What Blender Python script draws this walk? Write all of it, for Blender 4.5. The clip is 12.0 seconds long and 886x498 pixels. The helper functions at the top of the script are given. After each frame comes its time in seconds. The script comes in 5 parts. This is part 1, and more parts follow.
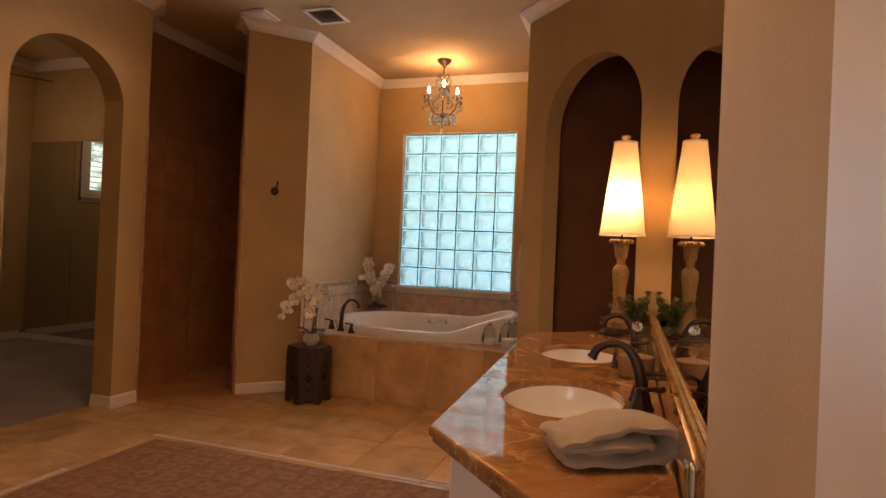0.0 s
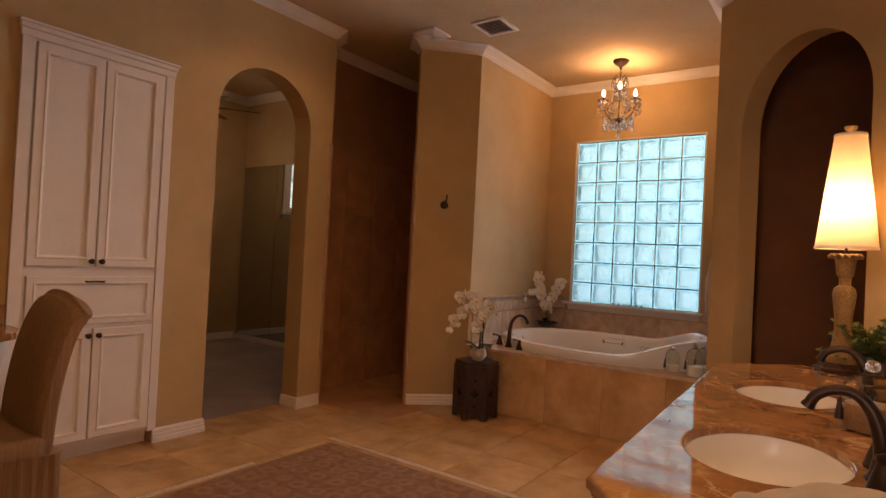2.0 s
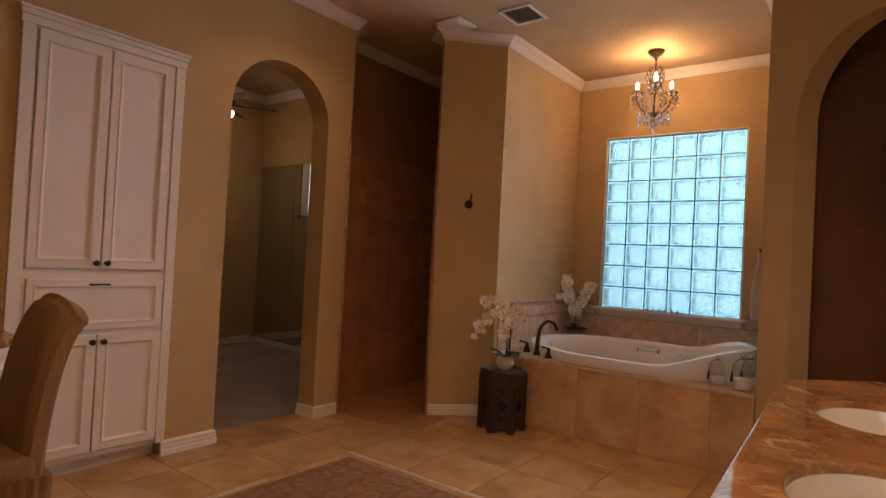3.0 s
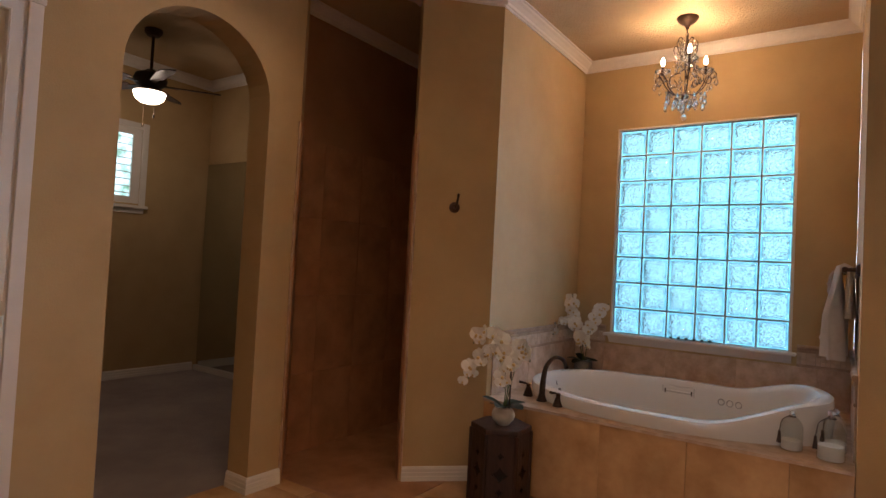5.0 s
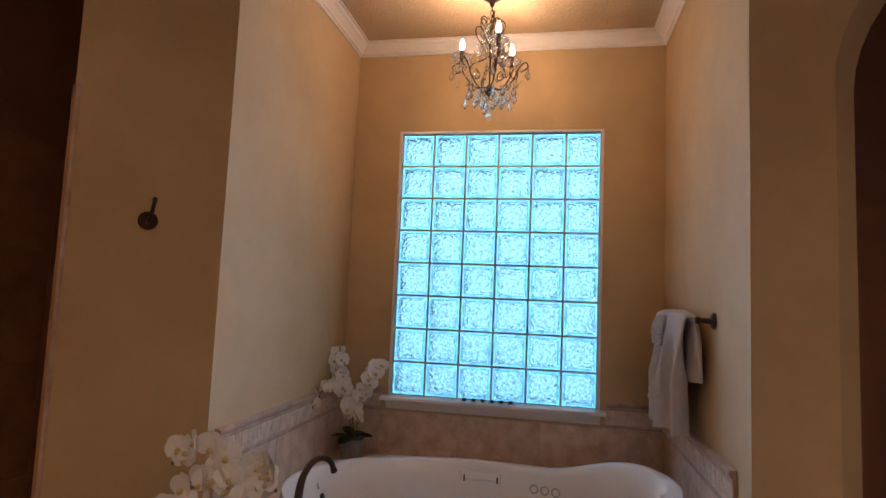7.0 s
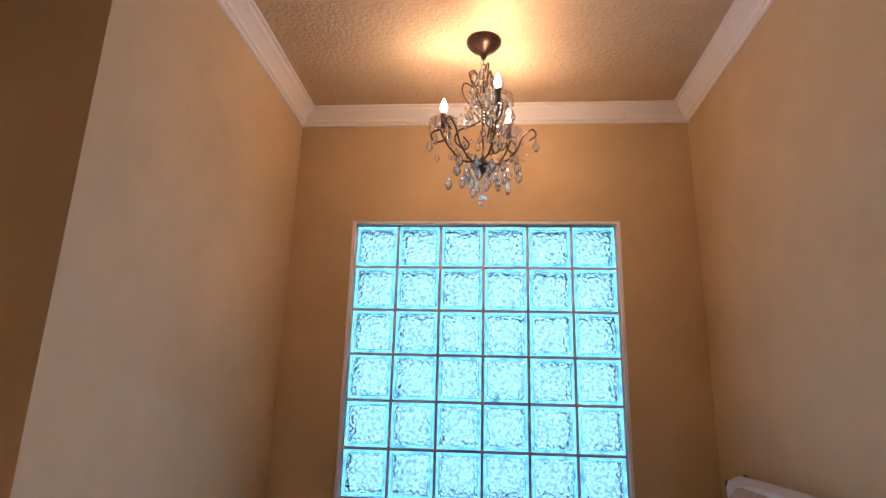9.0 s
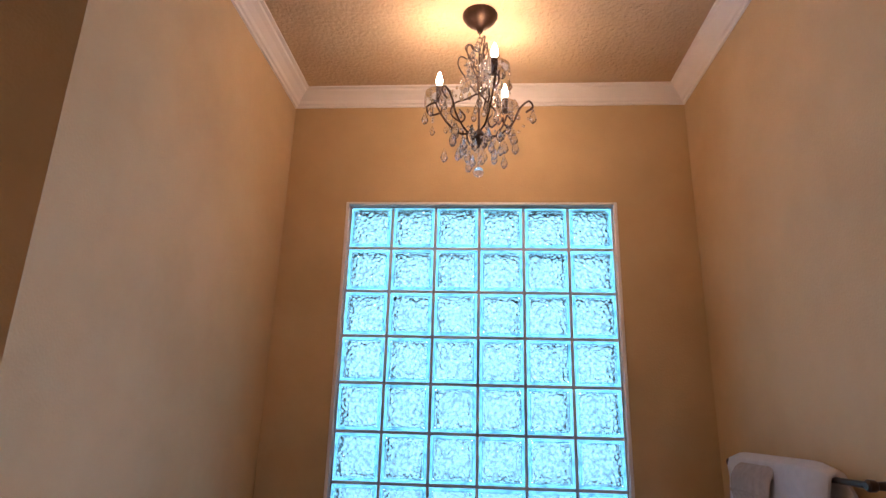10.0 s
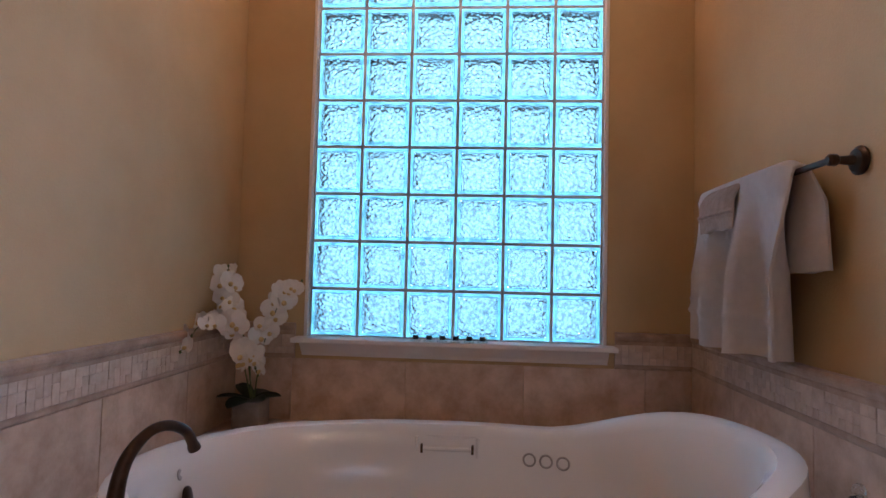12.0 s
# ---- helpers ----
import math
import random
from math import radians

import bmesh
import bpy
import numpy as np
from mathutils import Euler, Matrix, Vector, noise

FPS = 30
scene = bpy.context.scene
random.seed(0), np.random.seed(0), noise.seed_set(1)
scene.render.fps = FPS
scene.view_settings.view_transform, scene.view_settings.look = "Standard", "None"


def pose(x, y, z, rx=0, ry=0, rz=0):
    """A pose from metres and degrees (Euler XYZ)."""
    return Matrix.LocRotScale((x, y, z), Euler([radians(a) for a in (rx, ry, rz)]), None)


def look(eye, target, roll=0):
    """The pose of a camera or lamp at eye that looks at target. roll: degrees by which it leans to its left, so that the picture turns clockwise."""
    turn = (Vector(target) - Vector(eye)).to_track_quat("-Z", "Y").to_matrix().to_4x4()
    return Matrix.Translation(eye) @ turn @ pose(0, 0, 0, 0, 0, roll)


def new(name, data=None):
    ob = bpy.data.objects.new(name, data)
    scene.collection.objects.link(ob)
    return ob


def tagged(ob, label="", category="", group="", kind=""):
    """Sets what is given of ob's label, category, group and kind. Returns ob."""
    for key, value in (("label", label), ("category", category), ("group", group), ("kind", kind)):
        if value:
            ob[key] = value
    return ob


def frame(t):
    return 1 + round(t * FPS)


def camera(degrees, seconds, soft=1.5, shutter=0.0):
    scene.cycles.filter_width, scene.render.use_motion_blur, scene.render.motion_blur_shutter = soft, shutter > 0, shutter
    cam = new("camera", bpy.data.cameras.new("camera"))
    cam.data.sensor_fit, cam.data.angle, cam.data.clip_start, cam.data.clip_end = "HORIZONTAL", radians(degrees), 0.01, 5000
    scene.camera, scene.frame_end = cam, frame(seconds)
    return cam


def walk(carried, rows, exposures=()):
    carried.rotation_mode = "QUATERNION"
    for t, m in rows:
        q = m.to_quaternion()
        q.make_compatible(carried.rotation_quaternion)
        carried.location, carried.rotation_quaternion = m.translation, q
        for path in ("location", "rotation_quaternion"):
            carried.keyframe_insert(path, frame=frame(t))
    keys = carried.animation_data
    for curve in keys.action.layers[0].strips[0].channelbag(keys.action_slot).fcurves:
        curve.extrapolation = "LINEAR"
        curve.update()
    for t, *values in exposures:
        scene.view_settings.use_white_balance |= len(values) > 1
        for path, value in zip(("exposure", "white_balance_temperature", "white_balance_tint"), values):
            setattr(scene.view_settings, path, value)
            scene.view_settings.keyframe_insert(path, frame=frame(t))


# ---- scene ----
cam = camera(75.1, 12.0)
PATH = [
    (0, (0.26, 0.264, 1.245), (-0.36, 2.165, 1.254), 2.5),
    (0.5, (0.235, 0.365, 1.254), (-0.541, 2.208, 1.279), 2.4),
    (1, (0.239, 0.416, 1.248), (-0.737, 2.162, 1.273), 2.6),
    (1.5, (0.246, 0.431, 1.25), (-0.858, 2.098, 1.273), 2.8),
    (2, (0.239, 0.447, 1.251), (-0.922, 2.075, 1.278), 2.9),
    (2.5, (0.208, 0.507, 1.24), (-0.986, 2.111, 1.275), 2.8),
    (3, (0.053, 0.626, 1.245), (-1.159, 2.216, 1.278), 3.0),
    (5, (-0.597, 1.439, 1.321), (-1.74, 3.079, 1.38), 3.0),
    (5.5, (-0.769, 1.732, 1.339), (-1.786, 3.454, 1.4), 2.9),
    (6, (-0.93, 1.994, 1.35), (-1.781, 3.802, 1.436), 3.0),
    (6.5, (-1.072, 2.24, 1.389), (-1.626, 4.157, 1.518), 2.7),
    (7, (-1.149, 2.58, 1.446), (-1.529, 4.536, 1.624), 2.4),
    (7.5, (-1.255, 2.927, 1.487), (-1.55, 4.887, 1.756), 2.3),
    (9.5, (-1.486, 3.495, 1.686), (-1.635, 5.41, 2.244), 1.5),
    (10, (-1.479, 3.524, 1.531), (-1.62, 5.437, 2.096), 1.6),
    (10.5, (-1.485, 3.561, 1.38), (-1.607, 5.502, 1.845), 1.5),
    (11, (-1.459, 3.605, 1.28), (-1.605, 5.576, 1.584), 1.3),
    (11.5, (-1.405, 3.629, 1.219), (-1.559, 5.615, 1.399), 1.2),
    (12, (-1.382, 3.643, 1.122), (-1.52, 5.636, 1.22), 1.4),
]
EXPO = [(0.0, 0.03, 8500, 33), (1.5, 0.03, 8350, 34), (3.0, 0.03, 7150, 28), (5.5, 0.03, 5950, 18), (8.0, 0.05, 5500, 21), (12.0, 0.1, 5480, 26)]
walk(cam, [(t, look(eye, target, roll)) for t, eye, target, roll in PATH], EXPO)

# ---- world, sun, exposure ----
world = bpy.data.worlds.new("world")
scene.world = world
world.use_nodes = True
SUN_EL, SUN_AZ = radians(48), radians(200)
sky = world.node_tree.nodes.new("ShaderNodeTexSky")
sky.sky_type, sky.sun_disc, sky.sun_elevation, sky.sun_rotation = "NISHITA", False, SUN_EL, SUN_AZ
back = world.node_tree.nodes["Background"]
back.inputs["Strength"].default_value = 0.1
world.node_tree.links.new(sky.outputs[0], back.inputs["Color"])


def lamp(name, kind, energy, color, m, size=0.1, size_y=None):
    data = bpy.data.lights.new(name, kind)
    data.energy, data.color = energy, color
    if kind == "AREA":
        data.shape, data.size, data.size_y = "RECTANGLE", size, size_y or size
    elif kind == "SPOT":
        data.shadow_soft_size, data.spot_size, data.spot_blend = size, radians(144), 0.6
    elif kind == "SUN":
        data.angle = radians(0.6)
    else:
        data.shadow_soft_size = size
    ob = new(name, data)
    ob.matrix_world = m
    return ob


lamp("sun", "SUN", 3.0, (1.0, 0.94, 0.86), look((0, -20, 25), (0, 0, 0)))
WARM = (1.0, 0.66, 0.36)

# ---- materials ----


def mat(name, c1, c2=None, scale=6.0, rough=0.5, rough2=None, metal=0.0, bump=0.0, bump_scale=80.0, detail=5.0, per_piece=0.0, spec=0.5, coat=0.0, stretch=None):
    """Two colours mixed by a coarse noise, fine relief, roughness that wanders, and a shift from piece to piece."""
    m = bpy.data.materials.new(name)
    m.use_nodes = True
    n, l = m.node_tree.nodes, m.node_tree.links
    b = n["Principled BSDF"]
    c2 = c2 or tuple(v * 0.82 for v in c1)
    co = n.new("ShaderNodeTexCoord")
    src = co.outputs["Object"]
    mp = n.new("ShaderNodeMapping")
    if stretch:
        mp.inputs["Scale"].default_value = stretch
    l.new(src, mp.inputs["Vector"])
    t = n.new("ShaderNodeTexNoise")
    t.inputs["Scale"].default_value, t.inputs["Detail"].default_value, t.inputs["Roughness"].default_value = scale, detail, 0.6
    l.new(mp.outputs[0], t.inputs["Vector"])
    if per_piece:
        info = n.new("ShaderNodeObjectInfo")
        add = n.new("ShaderNodeVectorMath")
        add.operation = "MULTIPLY_ADD"
        l.new(info.outputs["Random"], add.inputs[0])
        add.inputs[1].default_value = (37.0, 53.0, 71.0)
        l.new(mp.outputs[0], add.inputs[2])
        l.new(add.outputs[0], t.inputs["Vector"])
    ramp = n.new("ShaderNodeValToRGB")
    ramp.color_ramp.elements[0].position, ramp.color_ramp.elements[1].position = 0.36, 0.66
    ramp.color_ramp.elements[0].color, ramp.color_ramp.elements[1].color = (*c1, 1), (*c2, 1)
    l.new(t.outputs["Fac"], ramp.inputs["Fac"])
    out = ramp.outputs["Color"]
    if per_piece:
        hsv = n.new("ShaderNodeHueSaturation")
        mr = n.new("ShaderNodeMapRange")
        mr.inputs["To Min"].default_value, mr.inputs["To Max"].default_value = 1 - per_piece, 1 + per_piece
        l.new(info.outputs["Random"], mr.inputs["Value"])
        l.new(mr.outputs[0], hsv.inputs["Value"])
        l.new(out, hsv.inputs["Color"])
        out = hsv.outputs["Color"]
    l.new(out, b.inputs["Base Color"])
    rr = n.new("ShaderNodeMapRange")
    rr.inputs["To Min"].default_value, rr.inputs["To Max"].default_value = rough, rough2 if rough2 is not None else min(1, rough * 1.25)
    l.new(t.outputs["Fac"], rr.inputs["Value"])
    l.new(rr.outputs[0], b.inputs["Roughness"])
    b.inputs["Metallic"].default_value = metal
    b.inputs["Specular IOR Level"].default_value = spec
    b.inputs["Coat Weight"].default_value = coat
    if bump:
        f = n.new("ShaderNodeTexNoise")
        f.inputs["Scale"].default_value, f.inputs["Detail"].default_value = bump_scale, 4.0
        l.new(mp.outputs[0], f.inputs["Vector"])
        bp = n.new("ShaderNodeBump")
        bp.inputs["Strength"].default_value, bp.inputs["Distance"].default_value = bump, 0.01
        l.new(f.outputs["Fac"], bp.inputs["Height"])
        l.new(bp.outputs[0], b.inputs["Normal"])
    return m


def glass(name, color, rough=0.0, ior=1.45, bump=0.0, scale=120.0):
    m = bpy.data.materials.new(name)
    m.use_nodes = True
    n, l = m.node_tree.nodes, m.node_tree.links
    b = n["Principled BSDF"]
    b.inputs["Base Color"].default_value = (*color, 1)
    b.inputs["Transmission Weight"].default_value = 1.0
    b.inputs["Roughness"].default_value = rough
    b.inputs["IOR"].default_value = ior
    if bump:
        co = n.new("ShaderNodeTexCoord")
        v = n.new("ShaderNodeTexVoronoi")
        v.feature = "F1"
        v.inputs["Scale"].default_value = scale
        info = n.new("ShaderNodeObjectInfo")
        add = n.new("ShaderNodeVectorMath")
        add.operation = "MULTIPLY_ADD"
        add.inputs[1].default_value = (3.1, 5.3, 7.7)
        l.new(info.outputs["Random"], add.inputs[0])
        l.new(co.outputs["Object"], add.inputs[2])
        l.new(add.outputs[0], v.inputs["Vector"])
        bp = n.new("ShaderNodeBump")
        bp.inputs["Strength"].default_value, bp.inputs["Distance"].default_value = bump, 0.02
        l.new(v.outputs["Distance"], bp.inputs["Height"])
        # bright and dark of refraction in each bubble, put into the glass colour
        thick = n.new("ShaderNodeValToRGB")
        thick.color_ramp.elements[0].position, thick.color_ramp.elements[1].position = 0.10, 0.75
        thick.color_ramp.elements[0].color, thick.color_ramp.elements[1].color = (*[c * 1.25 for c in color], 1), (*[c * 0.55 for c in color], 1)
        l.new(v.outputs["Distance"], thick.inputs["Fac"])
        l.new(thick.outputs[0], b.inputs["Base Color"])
        l.new(bp.outputs[0], b.inputs["Normal"])
    return m


def glow(name, color, strength):
    m = bpy.data.materials.new(name)
    m.use_nodes = True
    b = m.node_tree.nodes["Principled BSDF"]
    b.inputs["Base Color"].default_value = (*color, 1)
    b.inputs["Emission Color"].default_value = (*color, 1)
    b.inputs["Emission Strength"].default_value = strength
    return m


PAINT = mat("tan_wall_paint", (0.555, 0.384, 0.190), (0.495, 0.339, 0.162), 2.5, 0.75, bump=0.13, bump_scale=140)
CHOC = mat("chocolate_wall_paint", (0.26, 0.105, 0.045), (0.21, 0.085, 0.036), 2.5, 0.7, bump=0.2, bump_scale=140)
BROWN = mat("brown_shower_paint", (0.46, 0.24, 0.12), (0.38, 0.19, 0.09), 2.5, 0.6, bump=0.2, bump_scale=140)
CEIL = mat("ceiling_knockdown", (0.56, 0.405, 0.235), (0.52, 0.365, 0.205), 3.0, 0.85, bump=1.0, bump_scale=62)
WHITE = mat("white_trim_paint", (0.80, 0.74, 0.68), (0.76, 0.70, 0.64), 5.0, 0.4, bump=0.05)
TRAV = mat("travertine_tile", (0.64, 0.39, 0.19), (0.43, 0.235, 0.10), 3.6, 0.035, 0.11, bump=0.03, bump_scale=30, per_piece=0.08)
TRAVW = mat("travertine_wall_tile", (0.66, 0.48, 0.35), (0.46, 0.30, 0.19), 11.0, 0.25, 0.5, bump=0.15, bump_scale=40, detail=9.0, per_piece=0.08)
MOSAIC = mat("mosaic_tile", (0.66, 0.52, 0.40), (0.52, 0.38, 0.27), 20.0, 0.4, 0.6, bump=0.2, bump_scale=90, per_piece=0.09)
STRIPE = mat("listello_stone", (0.50, 0.36, 0.25), (0.36, 0.24, 0.16), 14.0, 0.45, bump=0.3, bump_scale=60)
BED = mat("mosaic_bed", (0.50, 0.39, 0.30), None, 30.0, 0.85)
GROUT = mat("grout", (0.36, 0.25, 0.15), None, 30.0, 0.85)
SHOWER = mat("shower_slab_tile", (0.52, 0.26, 0.13), (0.36, 0.17, 0.08), 4.5, 0.4, 0.6, bump=0.1, per_piece=0.06)
CARPET = mat("bedroom_carpet", (0.44, 0.36, 0.34), (0.34, 0.27, 0.26), 2.0, 0.95, bump=0.8, bump_scale=300)
PORC = mat("white_porcelain", (0.82, 0.79, 0.74), (0.80, 0.77, 0.72), 3.0, 0.08, 0.12)
ACRYL = mat("tub_acrylic", (0.74, 0.70, 0.66), (0.71, 0.67, 0.63), 2.0, 0.12, 0.16)
BRONZE = mat("oil_rubbed_bronze", (0.050, 0.030, 0.021), (0.085, 0.050, 0.033), 25.0, 0.28, 0.42, metal=0.8)
TOWEL = mat("cotton_towel", (0.90, 0.82, 0.77), (0.84, 0.76, 0.71), 30.0, 0.95, bump=1.0, bump_scale=420)
CLOTH2 = mat("taupe_washcloth", (0.62, 0.47, 0.37), (0.52, 0.38, 0.29), 40.0, 0.95, bump=1.0, bump_scale=380)
WOODD = mat("dark_stained_wood", (0.055, 0.022, 0.012), (0.025, 0.010, 0.006), 9.0, 0.38, 0.55, bump=0.3, bump_scale=40, stretch=(3, 3, 0.5))
UPHOL = mat("ribbed_upholstery", (0.43, 0.25, 0.125), (0.32, 0.175, 0.085), 26.0, 0.9, bump=0.8, bump_scale=160, stretch=(6, 6, 0.25))
MIRROR = mat("mirror_silver", (0.92, 0.92, 0.90), (0.92, 0.92, 0.90), 1.0, 0.0, 0.0, metal=1.0)
DMIRROR = mat("grey_mirror_silver", (0.60, 0.62, 0.60), (0.60, 0.62, 0.60), 1.0, 0.0, 0.01, metal=1.0)
GOLD = mat("beaded_gilt_frame", (0.50, 0.33, 0.14), (0.32, 0.19, 0.07), 60.0, 0.35, metal=0.6)
LEAF = mat("ivy_leaf", (0.24, 0.30, 0.09), (0.10, 0.17, 0.045), 12.0, 0.45)
DLEAF = mat("orchid_leaf", (0.022, 0.042, 0.018), (0.012, 0.026, 0.012), 8.0, 0.3)
PETAL = mat("orchid_petal", (0.88, 0.84, 0.78), (0.82, 0.77, 0.69), 30.0, 0.6)
LIP = mat("orchid_lip", (0.72, 0.56, 0.26), (0.62, 0.40, 0.16), 30.0, 0.6)
STEM = mat("green_stem", (0.10, 0.14, 0.04), (0.06, 0.08, 0.03), 20.0, 0.5)
CERAM = mat("cream_ceramic_pot", (0.66, 0.58, 0.47), (0.56, 0.48, 0.37), 15.0, 0.35)
GREYPOT = mat("grey_planter", (0.30, 0.27, 0.24), (0.22, 0.20, 0.18), 20.0, 0.6)
LAMPW = mat("carved_gilt_wood", (0.40, 0.24, 0.09), (0.25, 0.14, 0.05), 130.0, 0.4, 0.6, bump=0.5, bump_scale=160)
CRYSTAL = glass("crystal", (0.98, 0.98, 0.99), 0.0, 1.55)
CRYSTAL.node_tree.nodes["Principled BSDF"].inputs["Base Color"].default_value = (0.95, 0.95, 0.96, 1)
CRYSTAL.node_tree.nodes["Principled BSDF"].inputs["Transmission Weight"].default_value = 0.93


def thin_glass(name, tint):
    """Blown glass so thin that light goes straight through, with a sheen that grows at the edges."""
    m = bpy.data.materials.new(name)
    m.use_nodes = True
    n, l = m.node_tree.nodes, m.node_tree.links
    tr, gl, mx, fr = n.new("ShaderNodeBsdfTransparent"), n.new("ShaderNodeBsdfGlossy"), n.new("ShaderNodeMixShader"), n.new("ShaderNodeMapRange")
    lw = n.new("ShaderNodeLayerWeight")
    lw.inputs["Blend"].default_value = 0.25
    tr.inputs["Color"].default_value = (*tint, 1)
    gl.inputs["Roughness"].default_value = 0.02
    fr.inputs["To Min"].default_value, fr.inputs["To Max"].default_value = 0.04, 0.45
    l.new(lw.outputs["Facing"], fr.inputs["Value"])
    l.new(fr.outputs[0], mx.inputs["Fac"])
    l.new(tr.outputs[0], mx.inputs[1])
    l.new(gl.outputs[0], mx.inputs[2])
    l.new(mx.outputs[0], n["Material Output"].inputs["Surface"])
    return m


CLEAR = thin_glass("clear_glass", (0.93, 0.95, 0.94))
SALT = mat("white_bath_salt", (0.82, 0.80, 0.77), (0.75, 0.72, 0.69), 80.0, 0.9, bump=0.6, bump_scale=250)
SAND = mat("tan_bath_salt", (0.50, 0.30, 0.16), (0.40, 0.23, 0.12), 80.0, 0.9, bump=0.6, bump_scale=250)
BULB = glow("flame_bulb", (1.0, 0.70, 0.38), 60.0)
MORTAR = mat("glass_block_mortar", (0.62, 0.52, 0.48), (0.55, 0.46, 0.42), 30.0, 0.8)
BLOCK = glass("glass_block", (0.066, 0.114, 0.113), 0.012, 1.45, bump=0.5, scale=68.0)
RIM = glass("glass_block_edge", (0.032, 0.083, 0.090), 0.02, 1.4)
VENTM = mat("vent_enamel", (0.66, 0.55, 0.43), (0.60, 0.50, 0.39), 6.0, 0.5)
# near-black: shade of recesses put into colour, and the dark candle wax
DARK = mat("recess_shade_and_wax", (0.02, 0.015, 0.012), None, 5.0, 0.9)
STEELR = mat("jet_ring", (0.42, 0.39, 0.36), None, 20.0, 0.3, metal=0.7)


def marble():
    """Red-brown marble with cloudy patches and broken, wandering pale veins."""
    m = mat("brown_emperador_marble", (0.42, 0.20, 0.080), (0.24, 0.10, 0.036), 9.0, 0.012, 0.03, detail=9.0)
    n, l = m.node_tree.nodes, m.node_tree.links
    b = n["Principled BSDF"]
    co = n.new("ShaderNodeTexCoord")
    col = b.inputs["Base Color"].links[0].from_socket
    for scale, width, strength, tint in ((3.2, 0.028, 0.9, (0.66, 0.44, 0.24, 1)), (8.5, 0.022, 0.75, (0.58, 0.36, 0.18, 1))):
        nz = n.new("ShaderNodeTexNoise")
        nz.inputs["Scale"].default_value, nz.inputs["Detail"].default_value, nz.inputs["Distortion"].default_value = scale, 7.0, 1.6
        l.new(co.outputs["Object"], nz.inputs["Vector"])
        off = n.new("ShaderNodeMath")
        off.operation = "SUBTRACT"
        off.inputs[1].default_value = 0.5
        l.new(nz.outputs["Fac"], off.inputs[0])
        ab = n.new("ShaderNodeMath")
        ab.operation = "ABSOLUTE"
        l.new(off.outputs[0], ab.inputs[0])
        r = n.new("ShaderNodeValToRGB")
        r.color_ramp.elements[0].position, r.color_ramp.elements[1].position = 0.0, width
        r.color_ramp.elements[0].color, r.color_ramp.elements[1].color = (strength, strength, strength, 1), (0, 0, 0, 1)
        l.new(ab.outputs[0], r.inputs["Fac"])
        mask = n.new("ShaderNodeTexNoise")
        mask.inputs["Scale"].default_value = scale * 1.7
        l.new(co.outputs["Object"], mask.inputs["Vector"])
        mr = n.new("ShaderNodeMapRange")
        mr.inputs["From Min"].default_value, mr.inputs["From Max"].default_value = 0.42, 0.62
        l.new(mask.outputs["Fac"], mr.inputs["Value"])
        mu = n.new("ShaderNodeMath")
        mu.operation = "MULTIPLY"
        l.new(r.outputs["Color"], mu.inputs[0])
        l.new(mr.outputs[0], mu.inputs[1])
        mix = n.new("ShaderNodeMixRGB")
        l.new(mu.outputs[0], mix.inputs["Fac"])
        l.new(col, mix.inputs["Color1"])
        mix.inputs["Color2"].default_value = tint
        col = mix.outputs[0]
    l.new(col, b.inputs["Base Color"])
    return m


MARBLE = marble()

# ---- mesh helpers ----


def part(name, bm, material, parent=None, label="", smooth=False):
    """One bmesh as one mesh object, under a thing or a part."""
    me = bpy.data.meshes.new(name)
    bmesh.ops.recalc_face_normals(bm, faces=bm.faces)
    if smooth:
        for f in bm.faces:
            f.smooth = True
    bm.to_mesh(me)
    bm.free()
    me.materials.append(material)
    if smooth:
        me.set_sharp_from_angle(angle=radians(40))
    ob = new(name, me)
    if parent is not None:
        ob.parent = parent
    if label:
        ob["label"] = label
    return ob


def thing(name, label, category, at=(0, 0, 0), group="", kind="", turn=0.0):
    ob = new(name)
    ob.empty_display_size = 0.1
    ob.matrix_basis = pose(*at, 0, 0, turn)
    return tagged(ob, label, category, group, kind)


def again(name, me, parent, at=(0, 0, 0), m=None):
    """One more piece on the same mesh."""
    ob = new(name, me)
    ob.parent = parent
    ob.matrix_basis = m if m is not None else Matrix.Translation(at)
    return ob


def merge(*bms):
    out = bms[0]
    for other in bms[1:]:
        me = bpy.data.meshes.new("tmp")
        other.to_mesh(me)
        out.from_mesh(me)
        bpy.data.meshes.remove(me)
        other.free()
    return out


def box(x0, y0, z0, x1, y1, z1, bevel=0.0, seg=2):
    bm = bmesh.new()
    bmesh.ops.create_cube(bm, size=1.0, matrix=Matrix.Translation(((x0 + x1) / 2, (y0 + y1) / 2, (z0 + z1) / 2)) @ Matrix.Diagonal((x1 - x0, y1 - y0, z1 - z0, 1)))
    if bevel:
        bmesh.ops.bevel(bm, geom=bm.edges[:], offset=bevel, segments=seg, affect="EDGES", profile=0.6)
    return bm


def prism(poly, z0, z1, bevel=0.0, seg=2):
    bm = bmesh.new()
    f = bm.faces.new([bm.verts.new((x, y, z0)) for x, y in poly])
    up = bmesh.ops.extrude_face_region(bm, geom=[f])["geom"]
    for v in up:
        if isinstance(v, bmesh.types.BMVert):
            v.co.z = z1
    bmesh.ops.recalc_face_normals(bm, faces=bm.faces)
    if bevel:
        bmesh.ops.bevel(bm, geom=bm.edges[:], offset=bevel, segments=seg, affect="EDGES", profile=0.6)
    return bm


